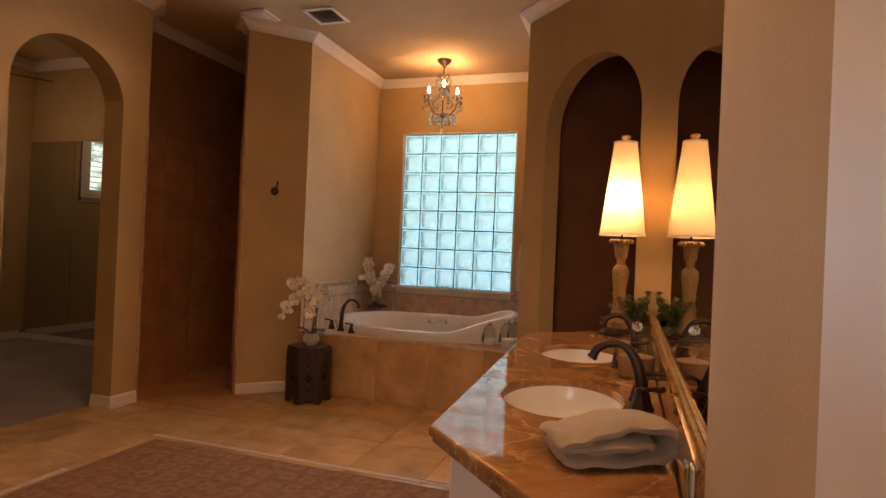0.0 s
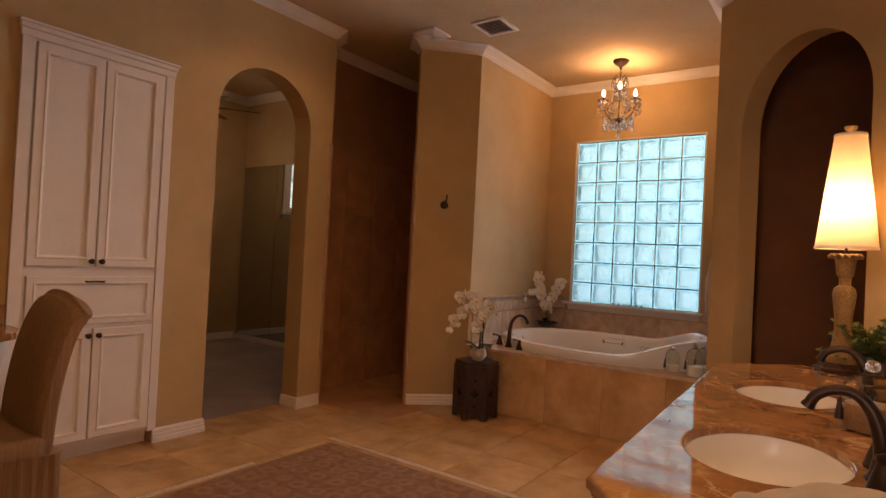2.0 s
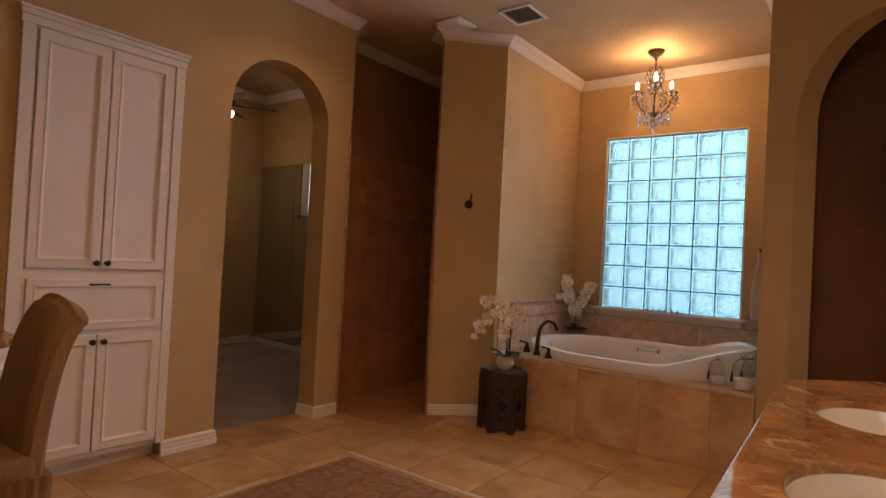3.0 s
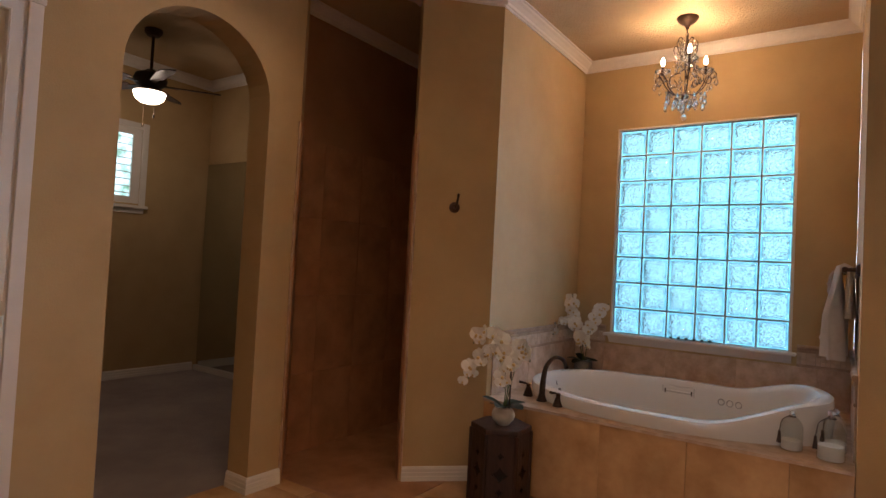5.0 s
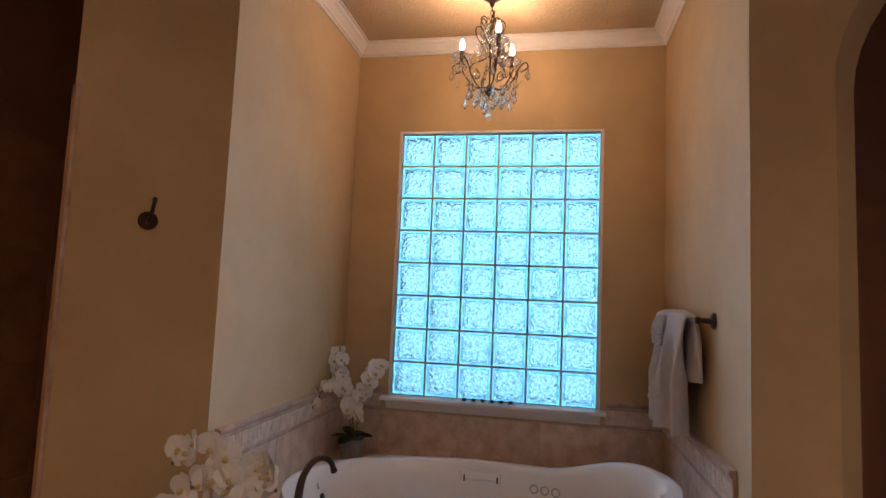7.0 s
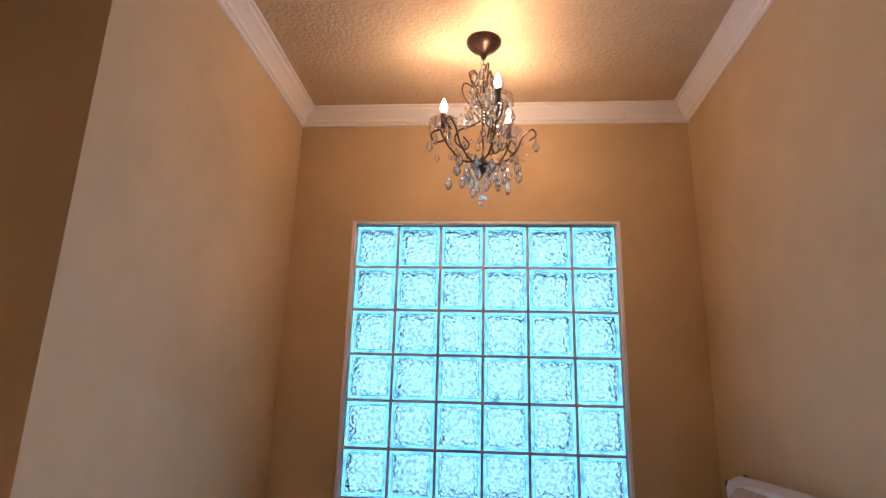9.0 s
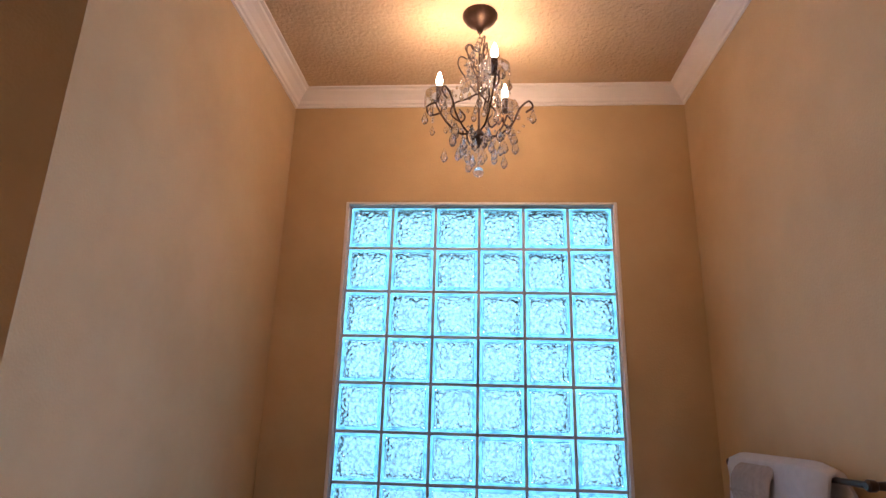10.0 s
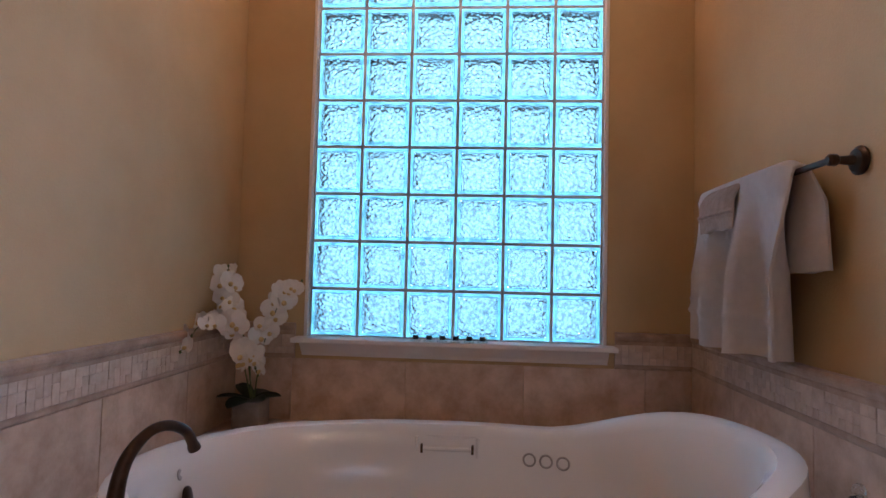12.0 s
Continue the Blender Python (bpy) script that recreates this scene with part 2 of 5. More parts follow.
def slab(poly, origin, along, depth):
    """A wall: an outline in (along, up), given thickness by the vector depth."""
    bm = bmesh.new()
    o, a, d = Vector(origin), Vector(along).normalized(), Vector(depth)
    f = bm.faces.new([bm.verts.new(o + a * u + Vector((0, 0, z))) for u, z in poly])
    for v in bmesh.ops.extrude_face_region(bm, geom=[f])["geom"]:
        if isinstance(v, bmesh.types.BMVert):
            v.co += d
    bmesh.ops.recalc_face_normals(bm, faces=bm.faces)
    return bm


def arch(a, b, spring, rise, n=20):
    """The outline of an opening with a round head, from a up, over and down to b."""
    c, r = (a + b) / 2, (b - a) / 2
    return [(a, 0.0)] + [(c - r * math.cos(math.pi * i / n), spring + rise * math.sin(math.pi * i / n)) for i in range(n + 1)] + [(b, 0.0)]


def lathe(profile, seg=24, cap=True):
    bm = bmesh.new()
    rings = [[bm.verts.new((r * math.cos(2 * math.pi * i / seg), r * math.sin(2 * math.pi * i / seg), z)) for i in range(seg)] for r, z in profile]
    for p, q in zip(rings, rings[1:]):
        for i in range(seg):
            bm.faces.new((p[i], p[(i + 1) % seg], q[(i + 1) % seg], q[i]))
    if cap:
        bm.faces.new(rings[0])
        bm.faces.new(rings[-1])
    return bm


def tube(points, radius, seg=8):
    """A bar of round section along points; radius is a number or one for each point."""
    bm = bmesh.new()
    pts = [Vector(p) for p in points]
    rad = radius if isinstance(radius, (list, tuple)) else [radius] * len(pts)
    rings, up = [], None
    for i, p in enumerate(pts):
        d = (pts[min(i + 1, len(pts) - 1)] - pts[max(i - 1, 0)]).normalized()
        if up is None:
            up = d.orthogonal().normalized()
        up = (up - d * up.dot(d)).normalized()
        side = d.cross(up)
        rings.append([bm.verts.new(p + (up * math.cos(2 * math.pi * k / seg) + side * math.sin(2 * math.pi * k / seg)) * rad[i]) for k in range(seg)])
    for p, q in zip(rings, rings[1:]):
        for k in range(seg):
            bm.faces.new((p[k], p[(k + 1) % seg], q[(k + 1) % seg], q[k]))
    bm.faces.new(rings[0])
    bm.faces.new(rings[-1])
    return bm


def curve(points, n=8):
    """A smooth line through points."""
    p = [Vector(v) for v in points]
    p = [p[0] * 2 - p[1]] + p + [p[-1] * 2 - p[-2]]
    out = []
    for a, b, c, d in zip(p, p[1:], p[2:], p[3:]):
        for i in range(n):
            t = i / n
            out.append(0.5 * (2 * b + (c - a) * t + (2 * a - 5 * b + 4 * c - d) * t * t + (3 * b - a - 3 * c + d) * t ** 3))
    return out + [p[-2]]


def moved(bm, m):
    bmesh.ops.transform(bm, matrix=m, verts=bm.verts)
    return bm


def sweep(profile, path, closed=False):
    """A moulding: a profile of (out from the wall, height) along a plan path whose room lies to the right, mitred at the corners."""
    bm = bmesh.new()
    pts = [Vector((x, y, 0)) for x, y in path]
    rings = []
    for i, p in enumerate(pts):
        d0 = (p - pts[i - 1]).normalized() if i else None
        d1 = (pts[i + 1] - p).normalized() if i + 1 < len(pts) else None
        n0 = Vector((d0.y, -d0.x, 0)) if d0 else None
        n1 = Vector((d1.y, -d1.x, 0)) if d1 else None
        if n0 and n1:
            m = (n0 + n1).normalized()
            m /= max(0.2, m.dot(n0))
        else:
            m = n0 or n1
        rings.append([bm.verts.new(p + m * o + Vector((0, 0, z))) for o, z in profile])
    k = len(profile)
    for p, q in zip(rings, rings[1:]):
        for i in range(k):
            bm.faces.new((p[i], p[(i + 1) % k], q[(i + 1) % k], q[i]))
    bm.faces.new(rings[0])
    bm.faces.new(rings[-1])
    return bm


def setting(name, bm, material, label, category, smooth=False):
    return tagged(part(name, bm, material, smooth=smooth), label, category, "", "structure")


# ---- the large structure ----
LX, MX, H = -3.29, 0.385, 3.07  # left wall, mirror wall, ceiling
AL, AR, AY = -2.42, -0.53, 6.03  # the tub alcove: sides and back
DF = 4.58  # front of the tub deck
WX, WZ, GB = -2.11, 0.86, 0.2033  # window: its corner and the step of its blocks

setting("wall_left", slab([(-0.3, 0), (1.575, 0), (1.575, 2.345), (2.365, 2.345), (2.365, 0)] + arch(2.705, 3.515, 2.18, 0.375) + [(3.745, 0), (3.745, H), (-0.3, H)], (LX, 0, 0), (0, 1, 0), (-0.18, 0, 0)), PAINT, "tan painted wall with a round-headed opening", "wall")
setting("wall_shower_jamb", prism([(LX, 3.745), (LX - 0.15, 3.895), (-3.64, 3.895), (-3.64, 3.747), (LX - 0.24, 3.747)], 0, H), PAINT, "tan painted wall end beside the walk-in shower", "wall")
setting("wall_partition", prism([(-2.79, 4.24), (AL, 4.61), (AL, AY + 0.12), (AL - 0.145, AY + 0.12), (AL - 0.145, 4.64), (-2.89, 4.34)], 0, H), PAINT, "tan painted angled wall between shower and tub alcove", "wall")
setting("wall_window", merge(box(AL + 0.002, AY, 0, WX - 0.016, AY + 0.14, H), box(WX + 6 * GB + 0.016, AY, 0, AR - 0.002, AY + 0.14, H), box(WX - 0.016, AY, 0, WX + 6 * GB + 0.016, AY + 0.14, WZ - 0.001), box(WX - 0.016, AY, WZ + 8 * GB + 0.014, WX + 6 * GB + 0.016, AY + 0.14, H)), PAINT, "tan painted alcove wall round the glass block window", "wall")
setting("wall_alcove_right", prism([(AR, 4.58), (AR + 0.14, 4.70), (AR + 0.14, AY + 0.12), (AR, AY + 0.12)], 0, H), PAINT, "tan painted side wall of the tub alcove", "wall")
RD = math.sqrt(0.5)
setting("wall_angled_arch", slab([(0, 0)] + arch(0.25, 1.155, 2.13, 0.43) + [(1.30, 0), (1.30, H), (0, H)], (AR, 4.58, 0), (RD, -RD, 0), (0.13 * RD, 0.13 * RD, 0)), PAINT, "tan painted angled wall with a round-headed doorway", "wall")
setting("wall_mirror", box(MX + 0.012, 1.16, 0, MX + 0.16, 3.75, H), PAINT, "tan painted wall behind the vanity mirror", "wall")
setting("wall_entry_side", box(0.372, -0.3, 0, MX + 0.16, 1.158, H), PAINT, "tan painted wall end beside the entry", "wall")
setting("wall_south", merge(box(LX, -0.42, 0, -0.62, -0.302, H), box(0.30, -0.42, 0, MX + 0.16, -0.302, H), box(-0.62, -0.42, 2.1, 0.30, -0.302, H)), PAINT, "tan painted wall with the entry doorway", "wall")
# shower walls
setting("wall_shower_west", box(-3.78, 3.895, 0, -3.64, 5.42, H), BROWN, "brown painted wall over shower tile", "wall")
setting("wall_shower_north", box(-3.64, 5.42, 0, AL - 0.147, 5.54, H), BROWN, "brown painted wall at the end of the shower", "wall")
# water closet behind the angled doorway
# all three walls in one even dark brown, unlike the tan rooms
setting("wall_closet_back", prism([(0.62, 5.35), (1.35, 4.62), (1.45, 4.72), (0.72, 5.45)], 0, H), CHOC, "chocolate brown wall of the dim room behind the doorway", "wall")
setting("wall_closet_east", prism([(0.57, 3.75), (1.35, 4.62), (1.45, 4.55), (0.67, 3.70)], 0, H), CHOC, "chocolate brown wall of the dim room behind the doorway", "wall")
setting("wall_closet_west", prism([(-0.383, 4.72), (0.62, 5.35), (0.55, 5.45), (-0.383, 4.90)], 0, H), CHOC, "chocolate brown wall of the dim room behind the doorway", "wall")
# room beyond the left arch
BX, BY, BH = -6.65, 5.31, 3.29
WY0, WY1, WB0, WB1 = 3.46, 4.53, 1.80, 2.58
setting("wall_far_west", merge(box(BX - 0.14, 1.2, 0, BX, WY0, BH), box(BX - 0.14, WY1, 0, BX, BY + 0.1, BH), box(BX - 0.14, WY0, 0, BX, WY1, WB0), box(BX - 0.14, WY0, WB1, BX, WY1, BH)), PAINT, "dim tan wall with a shuttered window", "wall")
setting("wall_far_north", box(BX, BY, 0, -3.78, BY + 0.1, BH), PAINT, "dim painted wall above mirrored doors", "wall")
setting("wall_far_south", box(BX, 1.1, 0, LX - 0.24, 1.2, BH), PAINT, "dim tan wall", "wall")
# entry room behind the camera, lit by its own window
setting("wall_entry_room", merge(box(-2.2, -3.3, 0, -2.1, -0.42, 2.9), box(2.1, -3.3, 0, 2.2, -0.42, 2.9), box(-2.2, -3.4, 0, -1.2, -3.3, 2.9), box(1.2, -3.4, 0, 2.2, -3.3, 2.9), box(-1.2, -3.4, 0, 1.2, -3.3, 0.7), box(-1.2, -3.4, 2.4, 1.2, -3.3, 2.9), box(0.575, -0.42, 0, 2.1, -0.31, 2.9)), PAINT, "tan walls of the bedroom behind the entry", "wall")
setting("ceiling_entry", box(-2.2, -3.4, 2.9, 2.2, -0.42, 3.0), CEIL, "painted ceiling of the bedroom behind the entry", "ceiling")
setting("floor_entry", box(-2.2, -3.4, -0.06, 2.2, -0.42, -0.004), CARPET, "carpet of the bedroom behind the entry", "floor")
setting("ceiling", box(-3.78, -0.42, H, 1.45, 6.17, H + 0.1), CEIL, "tan textured ceiling", "ceiling")
setting("ceiling_far", box(BX - 0.14, 1.1, BH, LX - 0.24, BY + 0.1, BH + 0.1), CEIL, "dim painted ceiling of the carpeted room", "ceiling")
setting("wall_far_east", box(LX - 0.24, 1.1, H + 0.102, LX - 0.1, BY + 0.1, BH), PAINT, "painted wall above the arch in the carpeted room", "wall")
setting("floor_carpet", box(BX, 1.2, -0.06, LX - 0.12, BY, -0.001), CARPET, "grey-brown carpet beyond the arch", "carpet")
floor = setting("floor", box(LX - 0.118, -0.42, -0.06, 1.45, 6.17, -0.004), GROUT, "square travertine tiles in straight courses", "floor")
setting("ground", box(-60, -60, -0.5, 60, 60, -0.3), mat("grass_ground", (0.06, 0.09, 0.03), (0.04, 0.06, 0.02), 0.8, 0.95), "grass outside the house", "ground")

CROWN = [(0, H - 0.074), (0.010, H - 0.074), (0.013, H - 0.065), (0.022, H - 0.061), (0.028, H - 0.048), (0.050, H - 0.028), (0.066, H - 0.018), (0.070, H - 0.010), (0.084, H - 0.007), (0.084, H), (0, H)]
setting("crown_moulding", sweep(CROWN, [(LX, -0.3), (LX, 3.745), (LX - 0.15, 3.895), (-3.64, 3.895), (-3.64, 5.42), (AL - 0.145, 5.42), (AL - 0.145, 4.64), (-2.89, 4.34), (-2.79, 4.24), (AL, 4.61), (AL, AY), (AR, AY), (AR, 4.58), (MX - 0.002, 3.667)]), WHITE, "white crown moulding along the ceiling", "moulding")
BASE = [(0, 0), (0.018, 0), (0.018, 0.028), (0.015, 0.032), (0.015, 0.052), (0.012, 0.056), (0.012, 0.074), (0.006, 0.086), (0, 0.088)]
bb = tagged(thing("baseboard", "white stepped baseboard at the foot of the walls", "baseboard"), kind="structure")
for path in ([(LX, 2.366), (LX, 2.705), (LX - 0.18, 2.705)], [(LX - 0.18, 3.515), (LX, 3.515), (LX, 3.735)], [(-2.78, 4.25), (AL - 0.01, 4.60)], [(AR + 0.02, 4.56), (AR + 0.175, 4.405)], [(BX, 1.2), (BX, BY - 0.06)], [(LX, -0.3), (LX, 1.0)]):
    part("baseboard_run", sweep(BASE, path), WHITE, bb)
FCROWN = [(o * 1.1, (z - H) * 1.3 + BH) for o, z in CROWN]
setting("crown_moulding_far", sweep(FCROWN, [(BX, 1.2), (BX, BY), (-3.78, BY)]), WHITE, "white crown moulding in the carpeted room", "moulding")
setting("door_casing", box(0.356, -0.29, 0, 0.371, 0.615, H - 0.12, 0.004), WHITE, "white door casing beside the entry", "casing")

# ---- daylight outside the windows ----


def outside(name, c_low, c_high, c_dark, strength, bm, scale, z0, z1):
    """A plain glowing backdrop beyond a window, with dark noise patches added for contrast."""
    m = bpy.data.materials.new(name)
    m.use_nodes = True
    n, l = m.node_tree.nodes, m.node_tree.links
    n.clear()
    co, sep, mr = n.new("ShaderNodeTexCoord"), n.new("ShaderNodeSeparateXYZ"), n.new("ShaderNodeMapRange")
    l.new(co.outputs["Object"], sep.inputs[0])
    l.new(sep.outputs["Z"], mr.inputs["Value"])
    mr.inputs["From Min"].default_value, mr.inputs["From Max"].default_value = z0, z1
    mix = n.new("ShaderNodeMixRGB")
    mix.inputs["Color1"].default_value, mix.inputs["Color2"].default_value = (*c_low, 1), (*c_high, 1)
    l.new(mr.outputs[0], mix.inputs["Fac"])
    t = n.new("ShaderNodeTexNoise")
    t.inputs["Scale"].default_value, t.inputs["Detail"].default_value = scale, 6.0
    l.new(co.outputs["Object"], t.inputs["Vector"])
    r = n.new("ShaderNodeValToRGB")
    r.color_ramp.elements[0].position, r.color_ramp.elements[1].position = 0.34, 0.58
    l.new(t.outputs["Fac"], r.inputs["Fac"])
    m2 = n.new("ShaderNodeMixRGB")
    m2.inputs["Color1"].default_value = (*c_dark, 1)
    l.new(r.outputs["Color"], m2.inputs["Fac"])
    l.new(mix.outputs[0], m2.inputs["Color2"])
    e = n.new("ShaderNodeEmission")
    e.inputs["Strength"].default_value = strength
    l.new(m2.outputs[0], e.inputs["Color"])
    o = n.new("ShaderNodeOutputMaterial")
    l.new(e.outputs[0], o.inputs["Surface"])
    return setting(name, bm, m, "glowing pale backdrop outside with dark mottling", "backdrop")


outside("backdrop", (0.48, 0.62, 0.80), (0.78, 0.92, 1.0), (0.12, 0.20, 0.25), 21.0, box(WX - 0.45, AY + 0.20, WZ - 0.40, WX + 6 * GB + 0.45, AY + 0.21, WZ + 8 * GB + 0.45), 26.0, 0.7, 2.6)
outside("backdrop_far", (0.45, 0.72, 0.72), (0.70, 0.95, 1.0), (0.10, 0.24, 0.14), 2.2, box(BX - 0.62, WY0 - 0.5, WB0 - 0.5, BX - 0.60, WY1 + 0.5, WB1 + 0.5), 7.0, 1.4, 2.6)
lamp("entry_daylight", "AREA", 38.0, (0.80, 0.90, 1.0), look((0, -3.35, 1.6), (0, 0, 1.2)), 2.3, 1.6)

# unseen ceiling lights added as fill over the middle of the room and vanity
for x, y, watt in ((-2.5, 3.1, 12.0), (-0.15, 1.8, 48.0), (-1.9, 0.9, 3.0), (-0.9, 1.7, 22.0)):
    can = thing("recessed_light", "unseen white recessed ceiling light added to fill the room", "ceiling light", (x, y, H), "downlights over the rug")
    part("trim_ring", lathe([(0.062, -0.001), (0.085, -0.001), (0.086, -0.006), (0.064, -0.008), (0.062, -0.001)], 28, False), WHITE, can, smooth=True)
    part("lens", lathe([(0.061, -0.001), (0.061, -0.004), (0.002, -0.005)], 24), glow("fill_light_lens", (1.0, 0.72, 0.42), 6.0), can)
    lamp("downlight", "SPOT", watt, WARM, Matrix.Translation((x, y, H - 0.03)), 0.05)
# ---- window of glass blocks ----
win = tagged(thing("window_1", "glass block window of six by eight wavy cyan blocks", "window", (WX, AY + 0.03, WZ)), kind="structure")


def block_pane():
    bm = prism([(0.022, 0.022), (GB - 0.022, 0.022), (GB - 0.022, GB - 0.022), (0.022, GB - 0.022)], 0, 0.012, 0.004, 2)
    return moved(bm, pose(0, 0, 0, 90, 0, 0))


def ring_block():
    """A block's clear edge: a square frame with rounded lips, open in the middle."""
    bm = bmesh.new()
    rings = []
    for i, y in ((0.006, 0.07), (0.006, 0.006), (0.009, 0.001), (0.017, 0.001), (0.022, 0.006), (0.022, 0.07)):
        rings.append([bm.verts.new((x, y, z)) for x, z in ((i, i), (GB - i, i), (GB - i, GB - i), (i, GB - i))])
    rings.append(rings[0])
    for p, q in zip(rings, rings[1:]):
        for k in range(4):
            bm.faces.new((p[k], p[(k + 1) % 4], q[(k + 1) % 4], q[k]))
    return bm


first = None
for i in range(6):
    for k in range(8):
        if first is None:
            first = part("glass_block", ring_block(), RIM, win)
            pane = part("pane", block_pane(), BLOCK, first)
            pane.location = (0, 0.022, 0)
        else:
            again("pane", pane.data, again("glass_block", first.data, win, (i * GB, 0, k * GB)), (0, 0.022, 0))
for ob in win.children_recursive:
    ob.visible_shadow = False
mort = bmesh.new()
# narrow strips at sides and top, whiter than the wall round them
part("reveal", merge(box(-0.0158, -0.028, 0.003, -0.001, 0.06, 8 * GB + 0.0138, 0.002, 1), box(6 * GB + 0.001, -0.028, 0.003, 6 * GB + 0.0158, 0.06, 8 * GB + 0.0138, 0.002, 1), box(-0.001, -0.028, 8 * GB + 0.001, 6 * GB + 0.001, 0.06, 8 * GB + 0.0138, 0.002, 1)), WHITE, win, "white strips lining the window reveal")
for i in range(7):
    mort = merge(mort, box(max(0, i * GB - 0.0059), 0.008, 0, min(6 * GB, i * GB + 0.0059), 0.06, 8 * GB))
for k in range(9):
    mort = merge(mort, box(0, 0.010, max(0, k * GB - 0.0059), 6 * GB, 0.058, min(8 * GB, k * GB + 0.0059)))
part("mortar", mort, MORTAR, win)
sill = tagged(thing("window_sill", "white painted window sill with moulded apron", "sill", (0, 0, 0)), kind="structure")
part("sill_board", box(WX - 0.045, 5.945, WZ - 0.018, WX + 6 * GB + 0.045, AY + 0.034, WZ + 0.002, 0.005), WHITE, sill)
part("apron", sweep([(0.001, WZ - 0.075), (0.012, WZ - 0.075), (0.018, WZ - 0.062), (0.03, WZ - 0.05), (0.05, WZ - 0.022), (0.05, WZ - 0.018), (0.001, WZ - 0.018)], [(WX - 0.016, AY), (WX + 6 * GB + 0.016, AY)]), WHITE, sill)

# ---- tub deck and tub ----
deck = tagged(thing("tub_deck", "travertine tiled tub deck with a stone nosing", "tub deck"), kind="structure")
DZ = 0.515
TC, TA, TB = (-1.47, 5.14), 0.845, 0.50  # tub centre and half axes


def tub_outline(s, n=64, dx=0.0):
    out = []
    for i in range(n):
        a = 2 * math.pi * i / n
        c, q = math.cos(a), math.sin(a)
        out.append((TC[0] + dx + s[0] * math.copysign(abs(c) ** 0.97, c), TC[1] + s[1] * math.copysign(abs(q) ** 0.97, q)))
    return out


def deck_slab():
    """The flat stone of the deck, with the tub's opening in it."""
    bm = bmesh.new()
    inner = tub_outline((TA - 0.01, TB - 0.01))
    x0, x1, y0, y1 = AL + 0.003, AR - 0.003, DF - 0.008, AY - 0.003
    edges = []
    for lp in ([(x0, y0), (x1, y0), (x1, y1), (x0, y1)], inner):
        vs = [bm.verts.new((x, y, DZ - 0.016)) for x, y in lp]
        edges += [bm.edges.new((vs[i], vs[(i + 1) % len(vs)])) for i in range(len(vs))]
    bmesh.ops.triangle_fill(bm, edges=edges, use_beauty=True, use_dissolve=False, normal=(0, 0, 1))
    for v in bmesh.ops.extrude_face_region(bm, geom=bm.faces[:])["geom"]:
        if isinstance(v, bmesh.types.BMVert):
            v.co.z = DZ
    return bm


part("deck_core", box(AL + 0.003, DF + 0.012, 0, AR - 0.003, 4.63, DZ - 0.018), GROUT, deck)
part("deck_stone", deck_slab(), TRAVW, deck, "flat honed stone deck")
xs = [AL + 0.003, -2.123, -1.675, -1.227, -0.779, AR - 0.003]
for a, b in zip(xs, xs[1:]):
    part("tile", box(a + 0.001, DF, 0.002, b - 0.001, DF + 0.012, DZ - 0.018, 0.0015, 1), TRAV, deck)


def rim_z(x, y=5.1):
    t = min(1, max(0, (x - (TC[0] + 0.28)) / 0.5))
    return 0.615 + 0.12 * t * t * (3 - 2 * t) + 0.022 * min(1, max(-1, (y - 5.1) / 0.4))


def tub_shell():
    bm = bmesh.new()
    rings = []
    for s, z, f in (((TA, TB), DZ + 0.001, 0), ((TA + 0.012, TB + 0.012), 0.03, 1), ((TA + 0.004, TB + 0.004), -0.008, 1), ((TA - 0.02, TB - 0.02), 0.0, 1), ((TA - 0.055, TB - 0.055), -0.004, 1), ((TA - 0.08, TB - 0.075), -0.03, 1), ((TA - 0.11, TB - 0.10), 0.44, 0), ((TA - 0.17, TB - 0.13), 0.28, 0), ((TA - 0.26, TB - 0.17), 0.18, 0), ((TA - 0.40, TB - 0.28), 0.16, 0), ((0.05, 0.03), 0.155, 0)):
        ring = []
        for x, y in tub_outline(s):
            zz = z if not f else rim_z(x, y) + z
            if f and abs(z - 0.03) < 1e-6:
                zz = DZ + 0.5 * (rim_z(x, y) - DZ)
            ring.append(bm.verts.new((x, y, zz)))
        rings.append(ring)
    for p, q in zip(rings, rings[1:]):
        for k in range(64):
            bm.faces.new((p[k], p[(k + 1) % 64], q[(k + 1) % 64], q[k]))
    bm.faces.new(rings[-1])
    return bm


tub = thing("bathtub", "white oval drop-in whirlpool bathtub with raised headrest", "bathtub")
part("shell", tub_shell(), ACRYL, tub, smooth=True)

# ---- floor tiles ----
TS = 0.455
tile = None
for i in range(-4, 9):
    for k in range(-5, 11):
        x, y = -2.125 + i * TS, 1.87 + k * TS
        if x + TS < LX - 0.1 or x > 1.2 or y > 4.58 or y < -0.42:
            continue
        if tile is None:
            tile = part("tile", box(0.0015, 0.0015, -0.012, TS - 0.0015, TS - 0.0015, 0, 0.0012, 1), TRAV, floor)
            tile.location = (x, y, 0)
        else:
            again("tile", tile.data, floor, (x, y, 0))
# ---- vanity ----
CZ = 0.83
SINKS = [(0.083, 2.02), (0.068, 2.85)]
SA, SB = 0.174, 0.238


